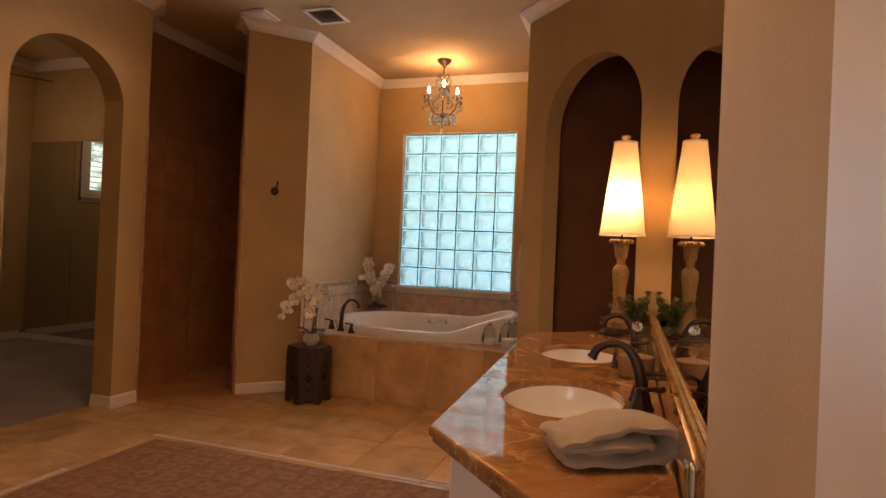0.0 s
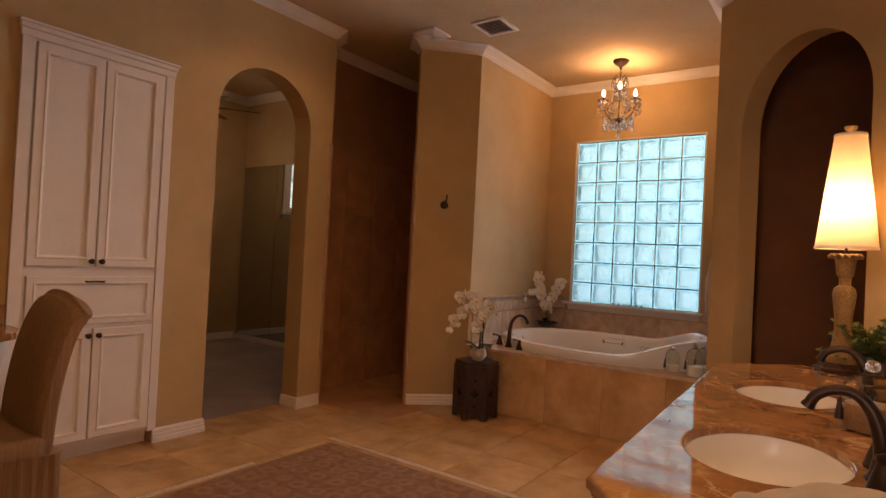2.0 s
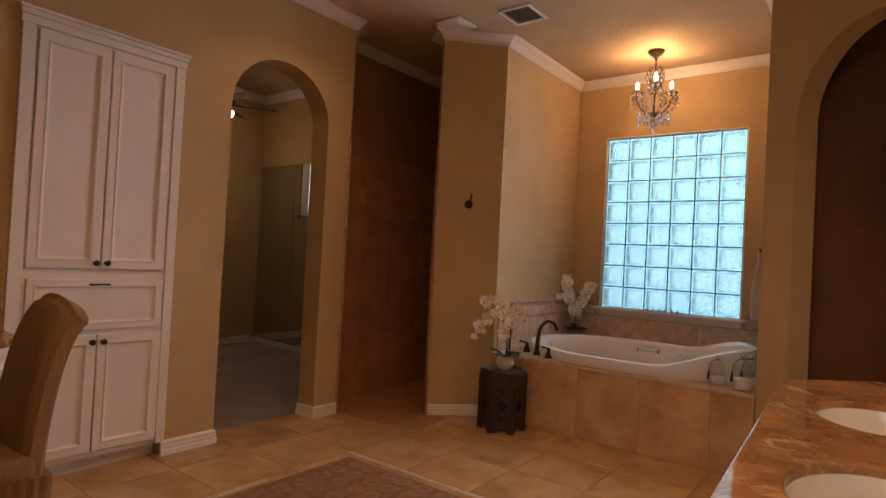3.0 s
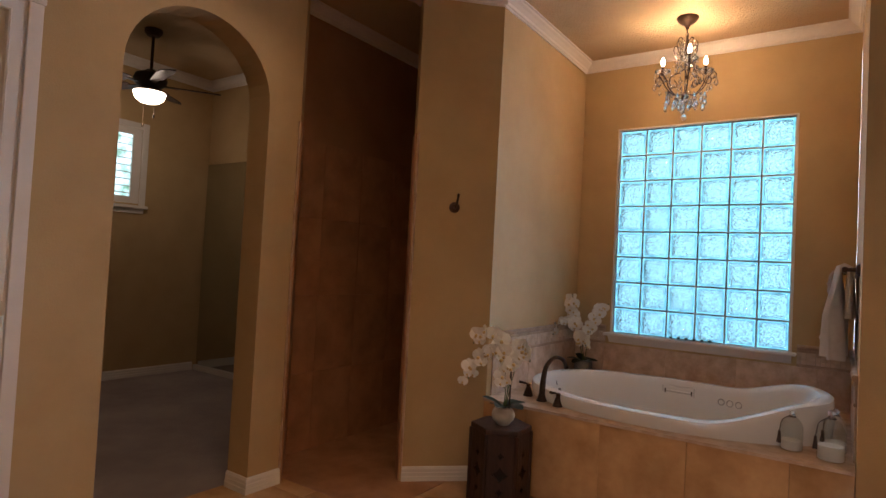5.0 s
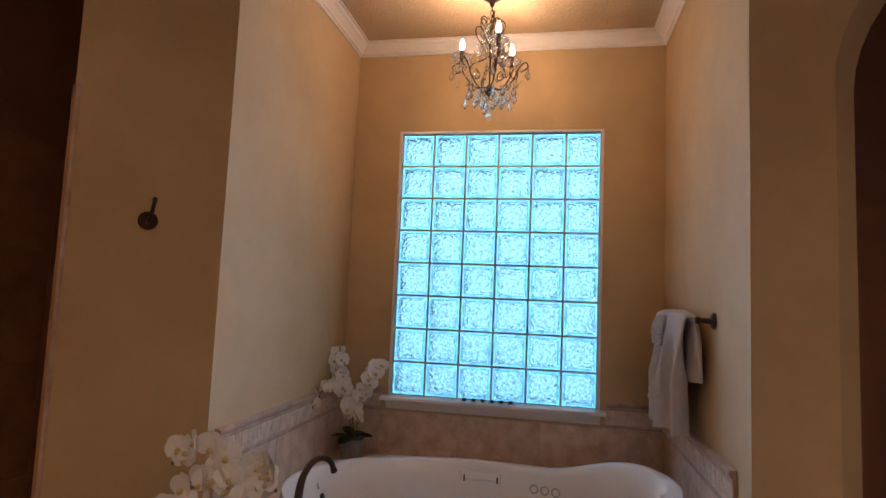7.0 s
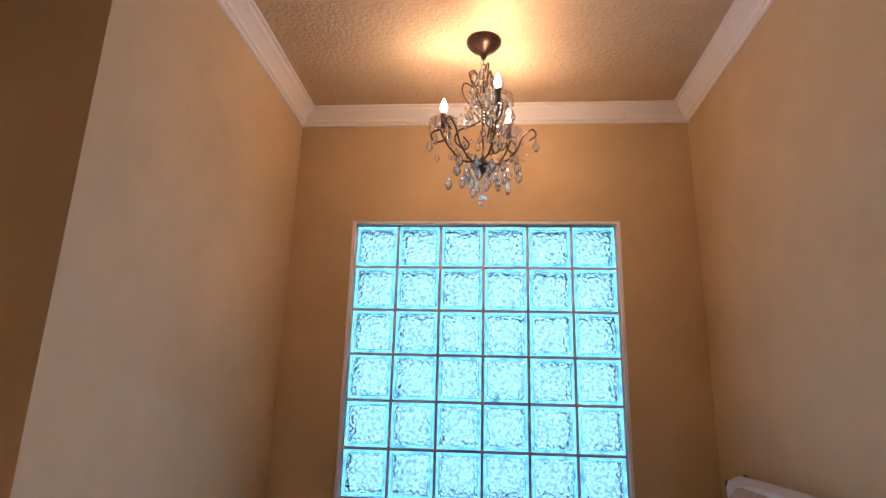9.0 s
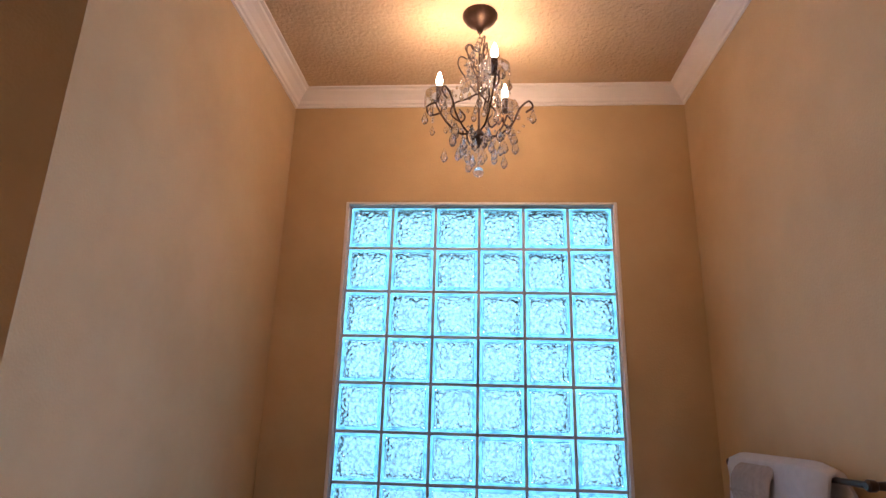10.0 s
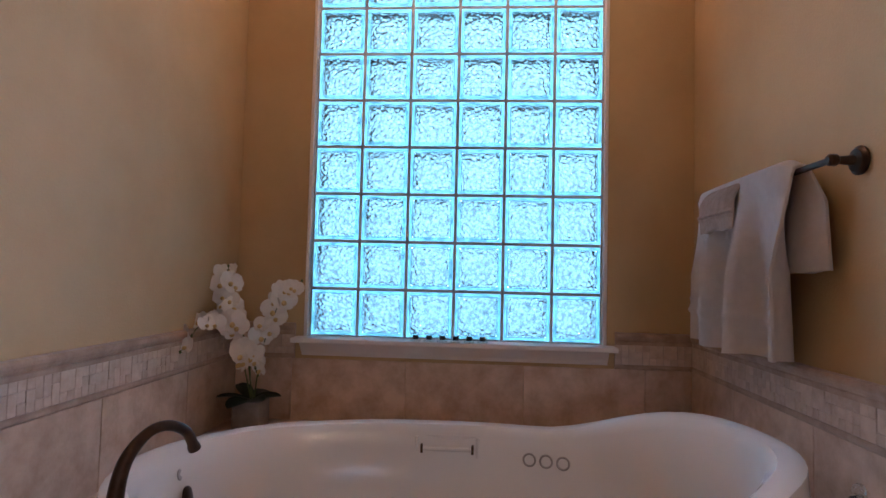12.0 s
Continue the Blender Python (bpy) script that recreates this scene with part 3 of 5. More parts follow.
def counter_mesh():
    """The marble top with two oval cut-outs, rounded at the front."""
    outer = [(0.362, 1.165), (0.205, 1.165), (-0.18, 1.565), (-0.255, 3.345), (0.205, 3.80), (0.235, 3.805), (0.362, 3.678)]
    bm = bmesh.new()
    loops = [outer] + [[(x + SA * math.cos(2 * math.pi * i / 40), y + SB * math.sin(2 * math.pi * i / 40)) for i in range(40)] for x, y in SINKS]
    edges = []
    for lp in loops:
        vs = [bm.verts.new((x, y, CZ - 0.022)) for x, y in lp]
        edges += [bm.edges.new((vs[i], vs[(i + 1) % len(vs)])) for i in range(len(vs))]
    bmesh.ops.triangle_fill(bm, edges=edges, use_beauty=True, use_dissolve=False, normal=(0, 0, 1))
    for v in bmesh.ops.extrude_face_region(bm, geom=bm.faces[:])["geom"]:
        if isinstance(v, bmesh.types.BMVert):
            v.co.z = CZ
    bmesh.ops.recalc_face_normals(bm, faces=bm.faces)
    sharp = [e for e in bm.edges if len(e.link_faces) == 2 and e.calc_face_angle(0) > 0.9 and abs(e.verts[0].co.z - e.verts[1].co.z) < 1e-5 and e.verts[0].co.z > CZ - 0.001]
    bmesh.ops.bevel(bm, geom=sharp, offset=0.008, segments=3, affect="EDGES", profile=0.6)
    return bm


van = thing("vanity_cabinet", "cream painted vanity cabinet under the marble top", "vanity")
part("body", prism([(0.37, 1.17), (0.23, 1.17), (-0.135, 1.61), (-0.21, 3.33), (0.235, 3.76), (0.37, 3.70)], 0.09, 0.62), WHITE, van)
part("apron", merge(slab([(0, 0.62), (1.72, 0.62), (1.72, CZ - 0.046), (0, CZ - 0.046)], (-0.135, 1.61, 0), (-0.075, 1.72, 0), (0.02, 0, 0)), slab([(0, 0.62), (0.565, 0.62), (0.565, CZ - 0.046), (0, CZ - 0.046)], (0.23, 1.17, 0), (-0.365, 0.44, 0), (0.015, 0.012, 0))), WHITE, van)
for k in range(4):
    y0 = 1.62 + k * 0.42
    x0 = -0.137 - 0.075 * (y0 - 1.61) / 1.72
    door = part("door", merge(box(x0 - 0.022, y0 + 0.01, 0.12, x0 - 0.004, y0 + 0.42, 0.60, 0.003, 1)), WHITE, van)
    part("knob", moved(lathe([(0.004, 0), (0.005, 0.012), (0.014, 0.018), (0.014, 0.024), (0.004, 0.028)], 12), Matrix.Translation((x0 - 0.021, y0 + (0.38 if k % 2 == 0 else 0.05), 0.55)) @ pose(0, 0, 0, 0, -90, 0)), BRONZE, door, smooth=True)
part("toe_kick", box(-0.06, 1.6, 0, 0.40, 3.5, 0.09), DARK, van)
ctop = tagged(part("countertop", counter_mesh(), MARBLE), "polished brown veined marble vanity top with clipped ends", "countertop")
part("front_edge", merge(slab([(0, CZ - 0.045), (1.757, CZ - 0.045), (1.757, CZ - 0.0225), (0, CZ - 0.0225)], (-0.178, 1.59, 0), (-0.077, 1.755, 0), (0.03, 0.001, 0)), slab([(0, CZ - 0.045), (0.572, CZ - 0.045), (0.572, CZ - 0.0225), (0, CZ - 0.0225)], (0.205, 1.166, 0), (-0.383, 0.425, 0), (0.022, 0.020, 0)), slab([(0, CZ - 0.045), (0.688, CZ - 0.045), (0.688, CZ - 0.0225), (0, CZ - 0.0225)], (-0.255, 3.345, 0), (0.49, 0.485, 0), (0.02, -0.021, 0))), MARBLE, ctop)
tagged(part("backsplash", box(0.363, 1.165, CZ, 0.384, 3.66, 0.9435, 0.003), MARBLE), "low brown marble backsplash below the mirror", "backsplash")
mirror = thing("vanity_mirror", "large frameless vanity mirror above the marble backsplash", "mirror")
part("glass", box(MX, 1.165, 0.955, MX + 0.006, 3.655, 2.95), MIRROR, mirror)
strip = part("beaded_strip", merge(box(0.376, 1.17, 0.944, 0.3845, 3.655, 0.9548, 0.002), *[moved(lathe([(0.002, -0.005), (0.004, 0), (0.002, 0.005)], 6), Matrix.Translation((0.376, 1.2 + 0.014 * k, 0.949))) for k in range(174)]), GOLD, mirror, "gilt beaded strip")


def sink(x, y):
    s = thing("undermount_sink", "white oval porcelain sink set under the marble", "sink", (x, y, 0), "sinks in the vanity")
    prof = [(1.10, CZ - 0.023), (0.99, CZ - 0.023), (0.975, CZ - 0.05), (0.93, CZ - 0.09), (0.80, CZ - 0.13), (0.55, CZ - 0.155), (0.25, CZ - 0.163), (0.10, CZ - 0.165)]
    part("bowl", moved(lathe(prof, 40, False), Matrix.Diagonal((SA, SB, 1, 1))), PORC, s, smooth=True)
    part("drain", moved(lathe([(0.024, 0), (0.024, 0.005), (0.018, 0.007), (0.016, 0.003), (0.001, 0.003)], 20), Matrix.Translation((0, 0, CZ - 0.168))), BRONZE, s, "dark bronze drain", smooth=True)


for x, y in SINKS:
    sink(x, y)


def lever(parent, at, turn):
    h = part("handle", moved(lathe([(0.031, 0), (0.032, 0.007), (0.028, 0.012), (0.023, 0.03), (0.016, 0.05), (0.012, 0.062), (0.015, 0.068), (0.014, 0.077), (0.004, 0.082)], 16), Matrix.Translation(at) @ pose(0, 0, 0, 0, 0, turn)), BRONZE, parent, smooth=True)
    part("lever", moved(tube(curve([(0, 0, 0.068), (0.012, 0, 0.076), (0.03, 0, 0.082), (0.048, 0, 0.084), (0.062, 0, 0.088)]), [0.005 + 0.004 * i / 32 for i in range(33)], 8), Matrix.Translation(at) @ pose(0, 0, 0, 0, 0, turn)), BRONZE, h, smooth=True)


def gooseneck(name, label, at, turn, h, reach, spread, group=""):
    """A widespread tap: an arched spout between two lever handles."""
    f = thing(name, label, "faucet", at, group, turn=turn)
    n = 40
    path = [Vector((0, 0, 0.0)), Vector((0, 0, 0.02)), Vector((0.004, 0, h * 0.45)), Vector((0.022, 0, h * 0.78)), Vector((reach * 0.36, 0, h * 0.97)), Vector((reach * 0.62, 0, h)), Vector((reach * 0.87, 0, h * 0.91)), Vector((reach, 0, h * 0.74))]
    c = curve(path, 6)
    rad = [0.0235 - 0.0115 * min(1, i / (len(c) * 0.55)) for i in range(len(c))]
    rad[-1], rad[-2] = 0.0145, 0.0145
    part("spout", tube(c, rad, 14), BRONZE, f, smooth=True)
    part("base", lathe([(0.033, 0), (0.034, 0.006), (0.030, 0.011), (0.026, 0.020), (0.022, 0.04), (0.018, 0.05)], 20), BRONZE, f, smooth=True)
    for s in (-1, 1):
        lever(f, (0.005, s * spread, 0), 180 if s < 0 else 150)
    return f


gooseneck("sink_faucet", "dark bronze gooseneck faucet with two lever handles", (0.305, 1.97, CZ), 180, 0.176, 0.140, 0.10, "faucets on the vanity")
gooseneck("sink_faucet", "dark bronze gooseneck faucet with two lever handles", (0.295, 2.84, CZ), 180, 0.176, 0.140, 0.10, "faucets on the vanity")

# ---- table lamp ----
SHADE = bpy.data.materials.new("ivory_lampshade")
SHADE.use_nodes = True
_n, _l = SHADE.node_tree.nodes, SHADE.node_tree.links
_d, _t, _m = _n.new("ShaderNodeBsdfDiffuse"), _n.new("ShaderNodeBsdfTranslucent"), _n.new("ShaderNodeMixShader")
_w = _n.new("ShaderNodeTexNoise")
_w.inputs["Scale"].default_value = 90.0
_r = _n.new("ShaderNodeValToRGB")
_r.color_ramp.elements[0].color, _r.color_ramp.elements[1].color = (0.80, 0.67, 0.44, 1), (0.88, 0.76, 0.54, 1)
_l.new(_w.outputs["Fac"], _r.inputs["Fac"])
_l.new(_r.outputs[0], _d.inputs["Color"])
_l.new(_r.outputs[0], _t.inputs["Color"])
_m.inputs["Fac"].default_value = 0.6
_l.new(_d.outputs[0], _m.inputs[1])
_l.new(_t.outputs[0], _m.inputs[2])
_l.new(_m.outputs[0], _n["Material Output"].inputs["Surface"])


def table_lamp(x, y):
    t = thing("table_lamp", "tall carved gilt table lamp with a lit ivory cone shade", "lamp", (x, y, CZ))
    part("foot", lathe([(0.100, 0), (0.104, 0.006), (0.104, 0.018), (0.092, 0.024), (0.088, 0.036), (0.060, 0.042)], 8), WOODD, t, "black footed base")
    col = [(0.058, 0.040), (0.060, 0.055), (0.052, 0.075), (0.040, 0.13), (0.033, 0.19), (0.034, 0.25), (0.042, 0.31), (0.045, 0.345), (0.040, 0.37), (0.022, 0.385), (0.024, 0.392), (0.021, 0.40), (0.024, 0.408), (0.022, 0.418), (0.033, 0.43), (0.036, 0.46), (0.041, 0.50), (0.042, 0.505)]
    part("column", lathe(col, 28), LAMPW, t, smooth=True)
    rim = bmesh.new()
    rings = []
    for r, z, w in ((0.040, 0.500, 0), (0.060, 0.505, 1), (0.064, 0.515, 1), (0.060, 0.522, 1), (0.02, 0.522, 0)):
        rings.append([rim.verts.new(((r + w * 0.004 * math.cos(14 * a)) * math.cos(a), (r + w * 0.004 * math.cos(14 * a)) * math.sin(a), z - w * 0.004 * math.cos(14 * a))) for a in [2 * math.pi * i / 84 for i in range(84)]])
    for p, q in zip(rings, rings[1:]):
        for i in range(84):
            rim.faces.new((p[i], p[(i + 1) % 84], q[(i + 1) % 84], q[i]))
    part("scalloped_rim", rim, LAMPW, t, smooth=True)
    part("stem", tube([(0, 0, 0.51), (0, 0, 1.055)], 0.006, 10), BRONZE, t)
    part("bulb", moved(lathe([(0.006, -0.035), (0.02, -0.02), (0.028, 0.0), (0.024, 0.022), (0.006, 0.034)], 14), Matrix.Translation((0.034, 0, 0.70))), glow("lamp_bulb", (1.0, 0.70, 0.38), 20.0), t, smooth=True)
    sh = part("shade", lathe([(0.120, 0.548), (0.0905, 0.80), (0.061, 1.052)], 40, False), SHADE, t, "lit ivory fabric cone", smooth=True)
    part("hem", lathe([(0.1195, 0.545), (0.1225, 0.545), (0.1215, 0.556), (0.1185, 0.556), (0.1195, 0.545)], 40, False), CERAM, sh, "ivory edge tape")
    part("hem", lathe([(0.0605, 1.046), (0.0635, 1.046), (0.0625, 1.056), (0.0595, 1.056), (0.0605, 1.046)], 40, False), CERAM, sh, "ivory edge tape")
    part("finial", lathe([(0.008, 1.055), (0.010, 1.062), (0.011, 1.068), (0.022, 1.078), (0.025, 1.088), (0.022, 1.093), (0.004, 1.095)], 16), LAMPW, t, smooth=True)


table_lamp(0.210, 3.565)
lamp("table_lamp_light", "POINT", 8.8, WARM, Matrix.Translation((0.210, 3.565, 1.57)), 0.03)

# ---- things on the vanity ----


def leaf_mesh(w, l, lobes):
    bm = bmesh.new()
    n = 14
    rim = []
    for i in range(n):
        a = 2 * math.pi * i / n
        r = 1 + (0.22 * math.cos(5 * a) if lobes else 0)
        rim.append(bm.verts.new((w * r * math.sin(a), l * (0.5 - 0.5 * math.cos(a)) * (1.0 if not lobes else 0.55 + 0.45 * r), 0.10 * l * abs(math.sin(a)) - 0.12 * l * (0.5 - 0.5 * math.cos(a)) ** 2)))
    c = bm.verts.new((0, 0.5 * l, 0))
    for i in range(n):
        bm.faces.new((c, rim[i], rim[(i + 1) % n]))
    bmesh.ops.solidify(bm, geom=bm.faces[:], thickness=0.0012)
    return bm


def ivy(x, y):
    p = thing("ivy_plant", "small green ivy plant in a dark pot", "plant", (x, y, CZ))
    part("pot", lathe([(0.028, 0), (0.034, 0.004), (0.045, 0.06), (0.048, 0.066), (0.044, 0.07), (0.040, 0.062), (0.002, 0.060)], 18), GREYPOT, p, smooth=True)
    rnd = random.Random(5)
    one = None
    for s in range(34):
        a, r, h = rnd.uniform(0, 6.28), rnd.uniform(0.03, 0.18), rnd.uniform(0.07, 0.25)
        if math.cos(a) > 0.2:
            r *= 0.42
        c = curve([(0, 0, 0.06), (r * 0.5 * math.cos(a), r * 0.5 * math.sin(a), h * 0.7), (r * math.cos(a), r * math.sin(a), h)], 5)
        part("stem", tube(c, 0.0016, 5), STEM, p)
        for k in range(2, len(c)):
            for _ in range(1):
                m = Matrix.Translation(c[k]) @ Euler((rnd.uniform(-0.7, 0.7), rnd.uniform(-0.5, 0.5), rnd.uniform(0, 6.28))).to_matrix().to_4x4() @ Matrix.Scale(rnd.uniform(0.6, 1.05), 4)
                if (m @ Vector((0, 0.035, 0))).x > 0.074:
                    continue
                if one is None:
                    one = part("leaf", leaf_mesh(0.018, 0.036, True), LEAF, p)
                    one.matrix_basis = m
                else:
                    again("leaf", one.data, p, m=m)


ivy(0.30, 3.58)


def jar(at, r, h, fill, fill_m, label, group, tassel):
    j = thing("apothecary_jar", label, "jar", at, group)
    body = [(r * 0.93, 0.0), (r, 0.006), (r, h * 0.52), (r * 0.93, h * 0.62), (r * 0.62, h * 0.73), (r * 0.30, h * 0.78), (r * 0.28, h * 0.84), (r * 0.36, h * 0.86)]
    part("glass_body", lathe(body, 28, False), CLEAR, j, smooth=True)
    part("stopper", moved(lathe([(0.004, -0.018)] + [(r * 0.27 * math.sin(math.pi * k / 8), -0.012 + (1 - math.cos(math.pi * k / 8)) * r * 0.27) for k in range(1, 8)] + [(0.002, -0.012 + 2 * r * 0.27)], 18), Matrix.Translation((0, 0, h * 0.87))), CRYSTAL, j, "round glass stopper", smooth=True)
    if fill:
        part("bath_salt", lathe([(r * 0.88, 0.0055), (r * 0.935, 0.010), (r * 0.935, fill), (r * 0.5, fill + 0.006), (0.002, fill + 0.008)], 24), fill_m, j, smooth=True)
    if tassel:
        cord = [(r * 0.32 * math.cos(a), r * 0.32 * math.sin(a), h * 0.79) for a in [k * 0.52 for k in range(13)]]
        tz = part("cord", tube(cord, 0.0025, 6), WOODD, j, "dark cord")
        part("tassel", merge(tube(curve([(-r * 0.32, 0, h * 0.79), (-r * 0.9, 0, h * 0.66), (-r * 1.08, 0, h * 0.42)], 5), 0.002, 5), moved(lathe([(0.004, 0), (0.007, -0.008), (0.006, -0.014), (0.012, -0.06), (0.002, -0.061)], 10), Matrix.Translation((-r * 1.1, 0, h * 0.42)))), WOODD, tz, "dark tassel")
    return j


jar((0.292, 2.43, CZ), 0.066, 0.20, 0.075, SAND, "round glass stoppered jar of tan bath salt", "", True)


def rolled_towel():
    """A towel folded over and over, seen from its end as a spiral."""
    line = curve([(-0.135, 0.018, 0), (-0.06, 0.017, 0), (0.07, 0.017, 0), (0.125, 0.030, 0), (0.138, 0.060, 0), (0.112, 0.094, 0), (0.03, 0.098, 0), (-0.05, 0.084, 0), (-0.115, 0.068, 0), (-0.142, 0.056, 0), (-0.115, 0.046, 0), (-0.05, 0.050, 0), (0.03, 0.056, 0), (0.075, 0.058, 0)], 6)
    bm = bmesh.new()
    rings = []
    for u in range(15):
        s = u / 14
        x = -0.125 + 0.25 * s
        sq = 1 - 0.16 * abs(2 * s - 1) ** 4
        ring = []
        for side in (1, -1):
            seq = range(len(line)) if side > 0 else range(len(line) - 1, -1, -1)
            for i in seq:
                p, q = line[max(0, i - 1)], line[min(len(line) - 1, i + 1)]
                d = (q - p).normalized()
                nrm = Vector((-d.y, d.x, 0))
                w = (0.0142 + 0.0010 * math.sin(7 * s + i * 0.5)) * (1 - 0.55 * abs(2 * s - 1) ** 8)
                o = line[i] + nrm * (side * w)
                ring.append(bm.verts.new((x + 0.012 * math.sin(i * 0.3), o.x * (0.96 + 0.08 * s), max(0.0, (o.y * sq + 0.003 * math.sin(9 * s + i)) * (0.9 + 0.25 * s)))))
        rings.append(ring)
    for p, q in zip(rings, rings[1:]):
        k = len(p)
        for i in range(k):
            bm.faces.new((p[i], p[(i + 1) % k], q[(i + 1) % k], q[i]))
    bm.faces.new(rings[0])
    bm.faces.new(rings[-1])
    return bm


towel = tagged(part("folded_towel", rolled_towel(), mat("cream_hand_towel", (0.88, 0.71, 0.50), (0.82, 0.65, 0.45), 30.0, 0.95, bump=1.0, bump_scale=420), smooth=True), "white cotton hand towel folded on the marble top", "towel")
towel.matrix_basis = pose(0.228, 1.53, CZ + 0.001, 0, 0, -64) @ Matrix.Diagonal((0.66, 0.84, 0.80, 1))

ACR = glass("acrylic_edge", (0.62, 0.86, 0.80), 0.0, 1.49)
fr = thing("acrylic_frame", "clear green-edged acrylic photo frame beside the wall", "photo frame", (0.358, 1.186, CZ))
part("front_panel", box(-0.010, -0.018, 0.004, -0.005, 0.018, 0.12, 0.001, 1), ACR, fr)
part("back_panel", box(0.005, -0.018, 0.004, 0.010, 0.018, 0.12, 0.001, 1), ACR, fr)
part("print", box(-0.002, -0.016, 0.008, 0.002, 0.016, 0.116), CERAM, fr, "pale print")
part("foot", box(-0.016, -0.020, 0.0, 0.016, 0.020, 0.004), ACR, fr)
# ---- things of the tub alcove ----
gooseneck("tub_faucet", "dark bronze arched tub filler with two lever handles", (-2.12, 4.785, DZ), 64, 0.265, 0.19, 0.145)


def tub_wall(x, z):
    """The far inner face of the tub at x, and a turn that lies flat on it."""
    t = min(1, max(0, (0.565 - z) / 0.125))
    a, b = TA - 0.08 - 0.03 * t, TB - 0.075 - 0.025 * t
    f = lambda v: TC[1] + b * max(0.0, 1 - abs((v - TC[0]) / a) ** (2 / 0.97)) ** 0.485
    return f(x), math.degrees(math.atan2(f(x + 0.01) - f(x - 0.01), 0.02))


for x in (-1.219, -1.167, -1.115):
    y, turn = tub_wall(x, 0.545)
    part("jet_ring", moved(lathe([(0.0155, 0), (0.021, 0), (0.022, 0.004), (0.019, 0.007), (0.0155, 0.004), (0.0155, 0)], 24, False), Matrix.Translation((x, y - 0.004, 0.545)) @ pose(0, 0, 0, 0, 0, turn) @ pose(0, 0, 0, 82, 0, 0)), STEELR, tub, "grey control ring", smooth=True)
part("overflow_plate", moved(lathe([(0.034, 0), (0.034, 0.006), (0.028, 0.011), (0.002, 0.013)], 20), Matrix.Translation((-2.195, 5.24, 0.485)) @ pose(0, 0, 0, 0, 78, 8)), BRONZE, tub, "dark bronze overflow plate", smooth=True)
part("jet", moved(lathe([(0.016, 0), (0.016, 0.004), (0.010, 0.006), (0.002, 0.003)], 16), Matrix.Translation((-2.215, 5.23, 0.553)) @ pose(0, 0, 0, 0, 80, 8)), STEELR, tub, smooth=True)
gy, _ = tub_wall(-1.485, 0.56)
grip = part("grip_plate", merge(box(-1.590, gy - 0.012, 0.482, -1.380, gy + 0.004, 0.496, 0.004), box(-1.590, gy - 0.012, 0.496, -1.578, gy + 0.006, 0.600, 0.004), box(-1.392, gy - 0.012, 0.496, -1.380, gy + 0.006, 0.600, 0.004)), ACRYL, tub)
part("grip_back", box(-1.5775, gy - 0.002, 0.4965, -1.3925, gy + 0.004, 0.605, 0.003), ACRYL, grip)
part("grip_bar", tube([(-1.572, gy - 0.012, 0.562), (-1.398, gy - 0.012, 0.562)], 0.007, 12), ACRYL, grip, smooth=True)
for x in (-1.568, -1.402):
    part("grip_end", box(x - 0.004, gy - 0.020, 0.548, x + 0.004, gy - 0.002, 0.577, 0.002), BRONZE, grip, "dark bracket")

JL = "clear glass stoppered jar of white bath salt with dark tassel"
jar((-0.785, 4.765, DZ), 0.048, 0.205, 0.05, SALT, JL, "jars on the tub deck", True)
jar((-0.625, 4.705, DZ), 0.056, 0.245, 0.07, SALT, JL, "jars on the tub deck", True)
jar((-0.61, 4.89, DZ), 0.048, 0.225, 0.05, SALT, JL, "jars on the tub deck", True)


def blossom():
    """A moth orchid flower: two broad petals, three sepals and a lip."""
    bm = bmesh.new()

    def petal(angle, w, l, lift):
        m = pose(0, 0, 0, 0, 0, angle)
        n = 12
        c = bm.verts.new(m @ Vector((0, 0.55 * l, lift * 0.6)))
        ring = []
        for i in range(n):
            a = 2 * math.pi * i / n
            ring.append(bm.verts.new(m @ Vector((w * math.sin(a), l * (0.5 - 0.5 * math.cos(a)), lift * (0.5 - 0.5 * math.cos(a)) + 0.10 * w * math.cos(2 * a)))))
        for i in range(n):
            bm.faces.new((c, ring[i], ring[(i + 1) % n]))

    for ang, w, l, z in ((0, 0.014, 0.032, 0.004), (125, 0.013, 0.030, 0.004), (235, 0.013, 0.030, 0.004), (72, 0.021, 0.036, 0.009), (288, 0.021, 0.036, 0.009)):
        petal(ang, w, l, z)
    return bm


def lip_mesh():
    return merge(moved(lathe([(0.002, 0), (0.006, 0.004), (0.007, 0.010), (0.003, 0.016)], 8), pose(0, -0.004, 0.004, 40, 0, 0)))


FLOWER = {}


